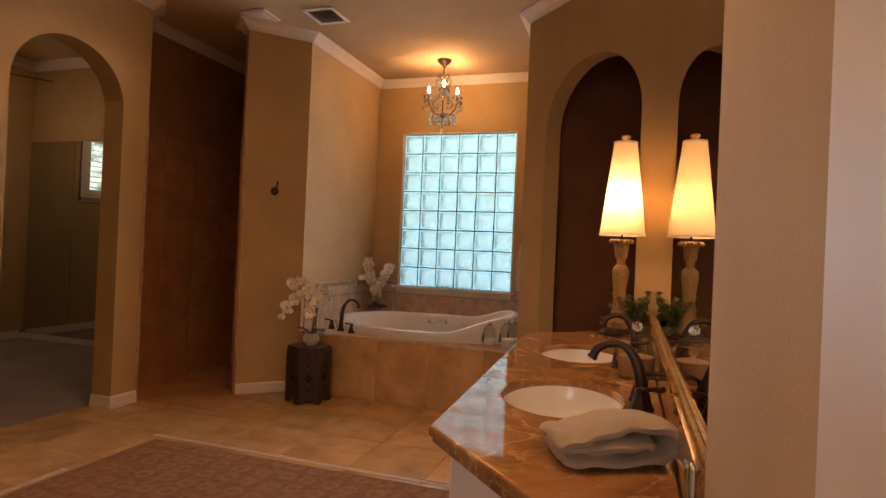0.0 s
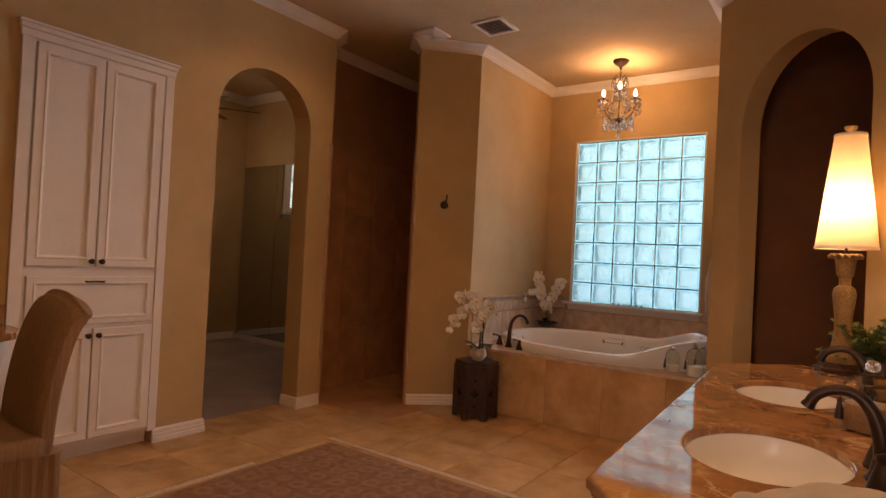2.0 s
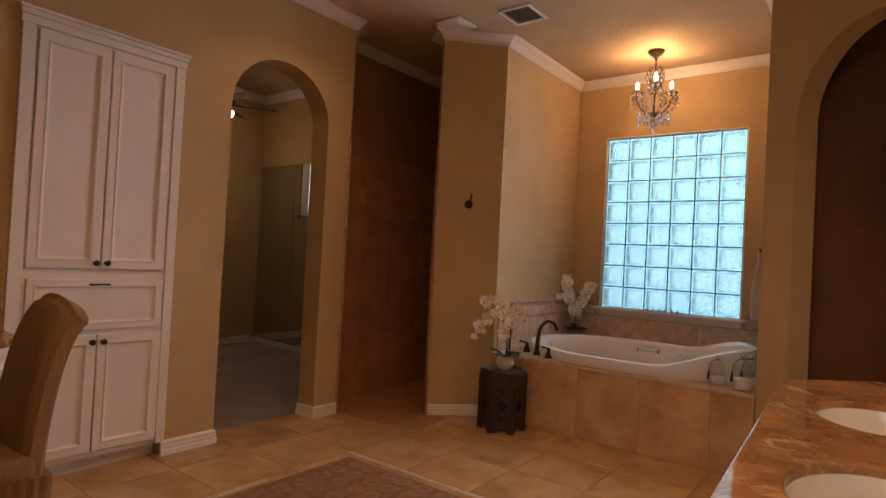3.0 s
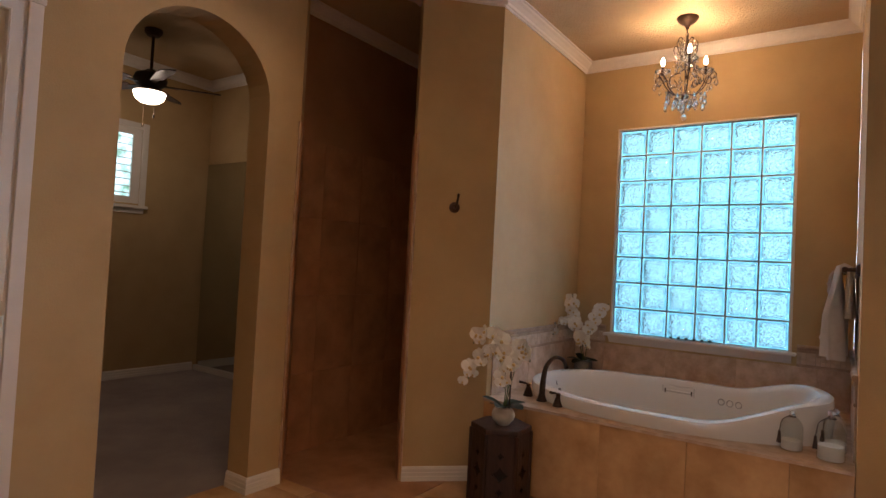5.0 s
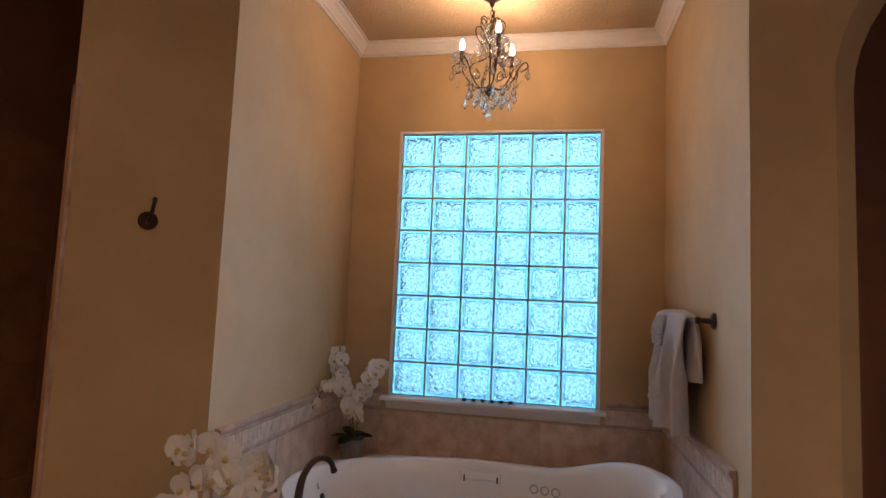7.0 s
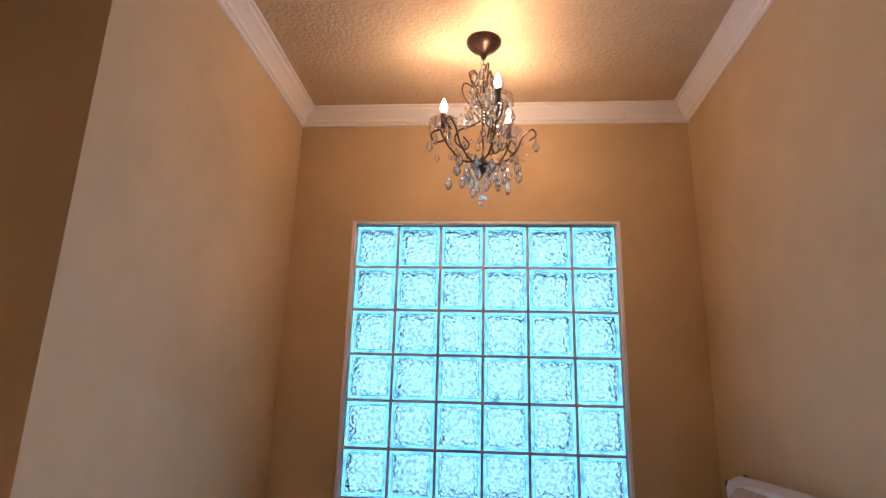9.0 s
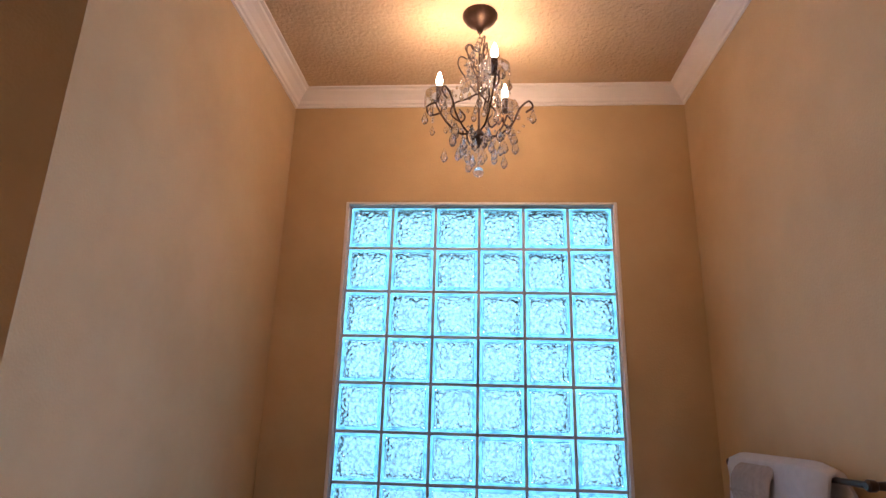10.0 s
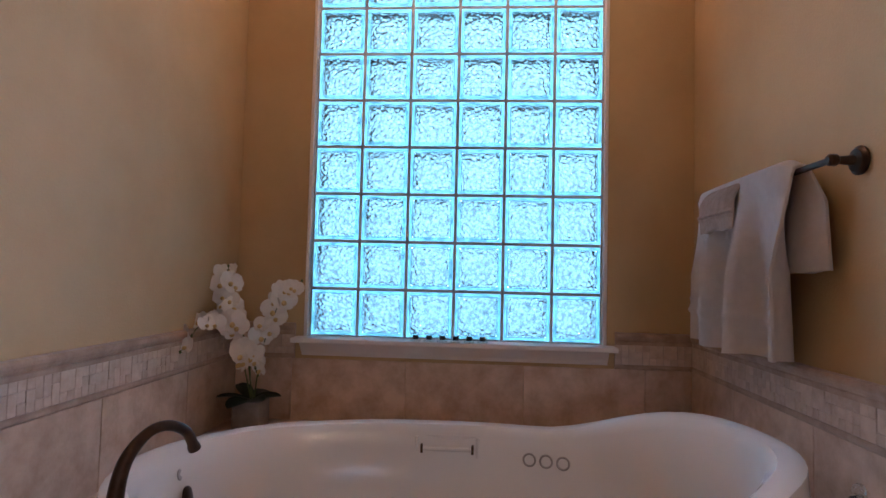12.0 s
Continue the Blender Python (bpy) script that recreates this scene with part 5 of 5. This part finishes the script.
# ---- ceiling fittings ----
vent = thing("ceiling_vent", "cream metal supply vent with angled louvres", "vent", (-2.10, 4.275, H))
part("frame", merge(box(-0.135, -0.145, -0.012, 0.135, -0.115, -0.001, 0.003), box(-0.135, 0.115, -0.012, 0.135, 0.145, -0.001, 0.003), box(-0.135, -0.115, -0.012, -0.105, 0.115, -0.001, 0.003), box(0.105, -0.115, -0.012, 0.135, 0.115, -0.001, 0.003)), WHITE, vent)
# dark sheet in place of the shaded duct behind the slats
part("backing", box(-0.105, -0.115, -0.002, 0.105, 0.115, -0.0005), DARK, vent, "dark sheet for the shade inside the duct")
for k in range(9):
    part("slat", moved(box(-0.104, -0.009, -0.001, 0.104, 0.009, 0.001), Matrix.Translation((0, -0.10 + 0.025 * k, -0.009)) @ pose(0, 0, 0, 38, 0, 0)), WHITE, vent)
fanv = thing("exhaust_grille", "square cream exhaust fan grille on the ceiling", "vent", (-2.63, 4.16, H))
part("cover", merge(box(-0.115, -0.115, -0.018, 0.115, 0.115, -0.001, 0.008)), WHITE, fanv)
for k in range(4):
    s = 0.03 + 0.018 * k
    part("slot_ring", merge(box(-s, -s, -0.0215, s, -s + 0.008, -0.0185), box(-s, s - 0.008, -0.0215, s, s, -0.0185), box(-s, -s, -0.0215, -s + 0.008, s, -0.0185), box(s - 0.008, -s, -0.0215, s, s, -0.0185)), WHITE, fanv)

# ---- built-in cabinet ----
cab = thing("built_in_cabinet", "tall white built-in linen cabinet with panelled doors", "cabinet")
FX = LX + 0.004
part("body", box(LX - 0.23, 1.58, 0.085, FX, 2.36, 2.34), WHITE, cab)
part("toe_kick", box(LX - 0.23, 1.58, 0, LX - 0.07, 2.36, 0.085), WHITE, cab)
for y0, y1 in ((1.562, 1.62), (2.325, 2.378)):
    part("casing", box(LX + 0.001, y0, 0.085, LX + 0.022, y1, 2.285, 0.004), WHITE, cab)
part("cornice", merge(box(LX + 0.001, 1.555, 2.285, LX + 0.024, 2.385, 2.325, 0.004), box(LX + 0.001, 1.548, 2.325, LX + 0.036, 2.392, 2.352, 0.008), box(LX + 0.001, 1.542, 2.352, LX + 0.044, 2.398, 2.367, 0.004)), WHITE, cab)


def panelled(name, y0, y1, z0, z1, rail=0.055):
    """A framed front with a moulded, sunken panel."""
    bm = bmesh.new()
    x = FX
    rings = []
    for i, dx in ((0, 0.001), (0, 0.018), (0.004, 0.021), (rail - 0.014, 0.021), (rail - 0.010, 0.025), (rail - 0.003, 0.023), (rail + 0.004, 0.012), (rail + 0.012, 0.011)):
        rings.append([bm.verts.new((x + dx, yy, zz)) for yy, zz in ((y0 + i, z0 + i), (y1 - i, z0 + i), (y1 - i, z1 - i), (y0 + i, z1 - i))])
    for p, q in zip(rings, rings[1:]):
        for k in range(4):
            bm.faces.new((p[k], p[(k + 1) % 4], q[(k + 1) % 4], q[k]))
    bm.faces.new(rings[-1])
    bm.faces.new(rings[0])
    return part(name, bm, WHITE, cab)


def knob(parent, y, z):
    part("knob", moved(lathe([(0.010, 0), (0.006, 0.004), (0.006, 0.014), (0.015, 0.020), (0.016, 0.026), (0.010, 0.031), (0.002, 0.032)], 16), Matrix.Translation((FX + 0.021, y, z)) @ pose(0, 0, 0, 0, 90, 0)), BRONZE, parent, "dark bronze knob", smooth=True)


knob(panelled("door", 1.632, 1.968, 1.093, 2.272), 1.943, 1.125)
knob(panelled("door", 1.976, 2.310, 1.093, 2.272), 1.998, 1.125)
dr = panelled("drawer", 1.640, 2.316, 0.768, 1.040, 0.045)
part("pull", tube(curve([(FX + 0.022, 1.925, 1.012), (FX + 0.036, 1.935, 1.010), (FX + 0.038, 1.975, 1.012), (FX + 0.036, 2.015, 1.010), (FX + 0.022, 2.025, 1.012)], 5), 0.005, 8), BRONZE, dr, "dark bronze pull", smooth=True)
knob(panelled("door", 1.640, 1.974, 0.115, 0.742), 1.948, 0.705)
knob(panelled("door", 1.982, 2.320, 0.115, 0.742), 2.004, 0.705)

# ---- dressing table and chair ----
desk = thing("dressing_table", "white dressing table with a brown marble top", "dressing table")
DT = 0.80
part("marble_top", prism([(LX + 0.001, 0.1), (-2.70, 0.1), (-2.70, 1.20), (-2.93, 1.50), (-3.06, 1.555), (LX + 0.001, 1.555)], DT - 0.035, DT, 0.006), MARBLE, desk)
part("backsplash", box(LX + 0.001, 0.1, DT, LX + 0.02, 1.553, DT + 0.095, 0.003), MARBLE, desk)
part("body", prism([(LX + 0.001, 0.12), (-2.76, 0.12), (-2.76, 0.62), (LX + 0.001, 0.62)], 0.0, DT - 0.036), WHITE, desk)
part("apron", prism([(LX + 0.001, 0.621), (-2.76, 0.621), (-2.76, 1.18), (-2.96, 1.46), (-3.08, 1.52), (LX + 0.001, 1.52)], DT - 0.15, DT - 0.036), WHITE, desk)
part("side_panel", box(LX + 0.001, 1.47, 0, -3.12, 1.52, DT - 0.151), WHITE, desk)

chair = thing("parsons_chair", "tan ribbed upholstered parsons chair with a rolled back", "chair", (-2.524, 1.219, 0), turn=-3)


def chair_back():
    """A leaning back that rolls over at the top, wider at the shoulders, all edges soft."""
    line = curve([(0.19, 0.40, 0), (0.205, 0.60, 0), (0.235, 0.80, 0), (0.275, 0.94, 0), (0.318, 1.012, 0)], 6)
    bm = bmesh.new()
    rings = []
    n = 18
    for u in range(n + 1):
        s = -1 + 2 * u / n
        x = 0.245 * s
        sq = (1 - abs(s) ** 6) ** 0.5 if abs(s) < 1 else 0.0
        drop_ = 0.065 * abs(s) ** 2.6
        ring = []
        for side in (1, -1):
            for i in (range(len(line)) if side > 0 else range(len(line) - 1, -1, -1)):
                t = i / (len(line) - 1)
                p, q = line[max(0, i - 1)], line[min(len(line) - 1, i + 1)]
                d = (q - p).normalized()
                nr = Vector((-d.y, d.x, 0))
                w = 0.042 * (0.45 + 0.55 * sq) * (1 if t < 0.9 else 0.75)
                o = line[i] + nr * (side * w)
                ring.append(bm.verts.new((x * (1 - 0.03 * (1 - t)), o.x, o.y - drop_ * t)))
        rings.append(ring)
    for p, q in zip(rings, rings[1:]):
        k = len(p)
        for i in range(k):
            bm.faces.new((p[i], p[(i + 1) % k], q[(i + 1) % k], q[i]))
    bm.faces.new(rings[0])
    bm.faces.new(rings[-1])
    return bm


part("backrest", chair_back(), UPHOL, chair, smooth=True)
part("seat", box(-0.25, -0.26, 0.39, 0.25, 0.20, 0.485, 0.035, 4), UPHOL, chair, smooth=True)
sk = bmesh.new()
pl = []
for x0, y0, x1, y1 in ((-0.25, -0.25, 0.25, -0.25), (0.25, -0.25, 0.25, 0.245), (0.25, 0.245, -0.25, 0.245), (-0.25, 0.245, -0.25, -0.25)):
    for i in range(26):
        t = i / 26
        nx, ny = (y1 - y0), -(x1 - x0)
        l = math.hypot(nx, ny)
        k = 0.006 * (1 if i % 2 else 0)
        pl.append((x0 + (x1 - x0) * t + nx / l * k, y0 + (y1 - y0) * t + ny / l * k))
part("skirt", prism(pl, 0.012, 0.41), UPHOL, chair)
for x in (-0.21, 0.21):
    for y in (-0.21, 0.20):
        part("leg", box(x - 0.02, y - 0.02, 0, x + 0.02, y + 0.02, 0.05), WOODD, chair)

# ---- rug and its mosaic border in the floor ----
RUGM = mat("rug_pile", (0.28, 0.125, 0.06), (0.40, 0.21, 0.115), 22.0, 0.95, bump=1.0, bump_scale=260)
rn, rl = RUGM.node_tree.nodes, RUGM.node_tree.links
rc, rv, rr2, rmx = rn.new("ShaderNodeTexCoord"), rn.new("ShaderNodeTexVoronoi"), rn.new("ShaderNodeValToRGB"), rn.new("ShaderNodeMixRGB")
rv.inputs["Scale"].default_value, rv.inputs["Randomness"].default_value = 7.5, 0.25
rl.new(rc.outputs["Object"], rv.inputs["Vector"])
rr2.color_ramp.elements[0].position, rr2.color_ramp.elements[1].position = 0.30, 0.42
rr2.color_ramp.elements[0].color, rr2.color_ramp.elements[1].color = (0.65, 0.65, 0.65, 1), (0, 0, 0, 1)
e3 = rr2.color_ramp.elements.new(0.16)
e3.color = (0.1, 0.1, 0.1, 1)
rl.new(rv.outputs["Distance"], rr2.inputs["Fac"])
rl.new(rr2.outputs[0], rmx.inputs["Fac"])
rb = rn["Principled BSDF"]
rl.new(rb.inputs["Base Color"].links[0].from_socket, rmx.inputs["Color1"])
rmx.inputs["Color2"].default_value = (0.46, 0.27, 0.15, 1)
rl.new(rmx.outputs[0], rb.inputs["Base Color"])
rug = thing("area_rug", "brown patterned rug on the travertine floor", "rug")
part("woven_field", box(-2.48, 0.55, 0.001, -0.52, 3.115, 0.010, 0.004), RUGM, rug)
part("binding", merge(box(-2.50, 0.53, 0.001, -2.48, 3.135, 0.008, 0.003), box(-0.52, 0.53, 0.001, -0.50, 3.135, 0.008, 0.003), box(-2.48, 3.115, 0.001, -0.52, 3.135, 0.008, 0.003), box(-2.48, 0.53, 0.001, -0.52, 0.55, 0.008, 0.003)), UPHOL, rug, "tan bound edge")
border = tagged(thing("floor_mosaic_border", "pale mosaic border let into the floor round the rug", "mosaic"), kind="structure")
st = 0.021
cells = [(x, 3.19) for x in np.arange(-2.575, -0.45, st)] + [(-2.575, y) for y in np.arange(1.6, 3.185, st)]
chip = None
for x, y in cells:
    for k in (0, 1):
        px, py = (x, y + k * st) if y > 3.186 else (x - k * st + st, y)
        if chip is None:
            chip = part("mosaic_tile", box(0, 0, -0.002, 0.0185, 0.0185, 0.0015, 0.001, 1), MOSAIC, border)
            chip.location = (px, py, 0)
        elif len(border.children) < 298:
            again("mosaic_tile", chip.data, border, (px, py, 0))

# ---- shower tile ----
sh = tagged(thing("shower_tile", "brown stone slab tile on the shower walls", "tile"), kind="structure")
for k in range(4):
    for j in range(4):
        part("tile", box(-3.639, 3.90 + j * 0.38 + 0.0015, 0.002 + k * 0.535, -3.628, 3.90 + (j + 1) * 0.38 - 0.0015, (k + 1) * 0.535 - 0.001, 0.0015, 1), SHOWER, sh)
        if j < 2:
            part("tile", box(-3.626 + j * 0.5, 5.409, 0.002 + k * 0.535, -3.626 + (j + 1) * 0.5 - 0.003, 5.419, (k + 1) * 0.535 - 0.001, 0.0015, 1), SHOWER, sh)
    part("tile", slab([(0.003, 0.002 + k * 0.535), (0.2065, 0.002 + k * 0.535), (0.2065, (k + 1) * 0.535 - 0.001), (0.003, (k + 1) * 0.535 - 0.001)], (LX + 0.0015, 3.7465, 0), (-RD, RD, 0), (0.008 * RD, 0.008 * RD, 0)), SHOWER, sh)
    part("tile", slab([(0.003, 0.002 + k * 0.535), (0.138, 0.002 + k * 0.535), (0.138, (k + 1) * 0.535 - 0.001), (0.003, (k + 1) * 0.535 - 0.001)], (-2.7915, 4.2415, 0), (-RD, RD, 0), (-0.008 * RD, -0.008 * RD, 0)), SHOWER, sh)
for o in ((LX + 0.001, 3.735), (-2.785, 4.245)):
    part("bullnose_edge", box(o[0] - 0.002, o[1] - 0.006, 0.09, o[0] + 0.010, o[1] + 0.006, 2.14, 0.003), TRAVW, sh, "pale rounded tile edge")
setting("shower_floor", box(-3.63, 3.80, -0.004, AL - 0.15, 5.41, 0.002), SHOWER, "brown stone shower floor", "floor")

# ---- the carpeted room beyond the arch ----
mw = tagged(thing("mirrored_doors", "tall mirrored sliding closet doors", "mirror door"), kind="structure")
for k in range(4):
    x0 = BX + 0.02 + k * 0.72
    part("mirror_panel", box(x0, BY - 0.02 - 0.012 * (k % 2), 0.06, x0 + 0.70, BY - 0.012 - 0.012 * (k % 2), 2.34, 0.001, 1), DMIRROR, mw)
part("bottom_track", box(BX + 0.01, BY - 0.05, 0, -3.80, BY - 0.002, 0.055), WHITE, mw)
w2 = tagged(thing("window_2", "white framed window with plantation shutters", "window"), kind="structure")
part("frame", merge(box(BX, WY0 - 0.06, WB0 - 0.03, BX + 0.02, WY0, WB1 + 0.06, 0.003), box(BX, WY1, WB0 - 0.03, BX + 0.02, WY1 + 0.06, WB1 + 0.06, 0.003), box(BX, WY0, WB1, BX + 0.02, WY1, WB1 + 0.06, 0.003)), WHITE, w2)
part("window_sill", box(BX, WY0 - 0.08, WB0 - 0.05, BX + 0.05, WY1 + 0.08, WB0 - 0.02, 0.004), WHITE, w2)
part("apron", box(BX, WY0 - 0.05, WB0 - 0.10, BX + 0.02, WY1 + 0.05, WB0 - 0.05, 0.003), WHITE, w2)
for y0, y1 in ((WY0, (WY0 + WY1) / 2), ((WY0 + WY1) / 2, WY1)):
    panel = part("shutter", merge(box(BX - 0.03, y0, WB0, BX - 0.004, y0 + 0.09, WB1), box(BX - 0.03, y1 - 0.09, WB0, BX - 0.004, y1, WB1), box(BX - 0.03, y0 + 0.09, WB0, BX - 0.004, y1 - 0.09, WB0 + 0.07), box(BX - 0.03, y0 + 0.09, WB1 - 0.07, BX - 0.004, y1 - 0.09, WB1)), WHITE, w2)
    for k in range(9):
        part("louvre", moved(box(-0.032, y0 + 0.091, -0.003, 0.032, y1 - 0.091, 0.003, 0.002, 1), Matrix.Translation((BX - 0.018, 0, WB0 + 0.105 + 0.071 * k)) @ pose(0, 0, 0, 0, 12, 0)), WHITE, panel)

FNX, FNY = -5.70, 4.08
fan = thing("ceiling_fan", "dark wood ceiling fan with a lit glass bowl", "ceiling fan", (FNX, FNY, BH))
part("canopy", lathe([(0.075, -0.001), (0.075, -0.03), (0.05, -0.06), (0.014, -0.065)], 20), WOODD, fan, smooth=True)
part("downrod", tube([(0, 0, -0.06), (0, 0, -0.40)], 0.013, 10), WOODD, fan)
part("motor", lathe([(0.03, -0.44), (0.06, -0.46), (0.125, -0.49), (0.14, -0.53), (0.13, -0.57), (0.09, -0.60), (0.07, -0.63)], 24), WOODD, fan, smooth=True)
for k in range(5):
    m = pose(0, 0, -0.575, 0, 0, 72 * k - 15)
    bl = part("blade", moved(prism([(0.20, -0.055), (0.50, -0.075), (0.575, -0.06), (0.59, 0), (0.575, 0.06), (0.50, 0.075), (0.20, 0.055)], -0.004, 0.004), m @ pose(0, 0, 0, 12, 0, 0)), WOODD, fan)
    part("blade_iron", moved(box(0.10, -0.02, -0.006, 0.23, 0.02, 0.002), m), BRONZE, bl)
part("light_bowl", lathe([(0.130, -0.645), (0.134, -0.655), (0.118, -0.70), (0.08, -0.732), (0.03, -0.745), (0.002, -0.747)], 24), glow("frosted_bowl", (1.0, 0.83, 0.62), 9.0), fan, "lit frosted glass bowl", smooth=True)
part("bowl_ring", lathe([(0.07, -0.625), (0.136, -0.632), (0.14, -0.645), (0.13, -0.648)], 24), WOODD, fan)
for x, l in ((0.09, 0.10), (-0.09, 0.16)):
    part("pull_chain", merge(tube([(x, 0, -0.65), (x, 0, -0.75 - l)], 0.0018, 5), moved(lathe([(0.002, 0), (0.008, -0.01), (0.008, -0.03), (0.002, -0.038)], 8), Matrix.Translation((x, 0, -0.75 - l)))), BRONZE, fan)
for ob in fan.children:
    if ob.name.split(".")[0] in ("motor", "blade", "light_bowl", "bowl_ring", "pull_chain"):
        ob.location.z += 0.08
lamp("fan_light", "POINT", 5.0, (1.0, 0.80, 0.55), Matrix.Translation((FNX, FNY, BH - 0.76)), 0.1)
chest = thing("tall_chest", "dark wooden chest of drawers on bun feet", "chest", (-4.88, 2.72, 0))
part("carcass", box(-0.25, -0.45, 0.09, 0.25, 0.45, 1.25, 0.008), WOODD, chest)
part("top", box(-0.28, -0.48, 1.25, 0.28, 0.48, 1.29, 0.008), WOODD, chest)
for k in range(4):
    part("drawer", box(0.25, -0.42, 0.14 + 0.275 * k, 0.268, 0.42, 0.40 + 0.275 * k, 0.005), WOODD, chest)
for x in (-0.2, 0.2):
    for y in (-0.4, 0.4):
        part("foot", moved(lathe([(0.03, 0), (0.045, 0.03), (0.04, 0.07), (0.03, 0.09)], 12), Matrix.Translation((x, y, 0))), WOODD, chest, smooth=True)
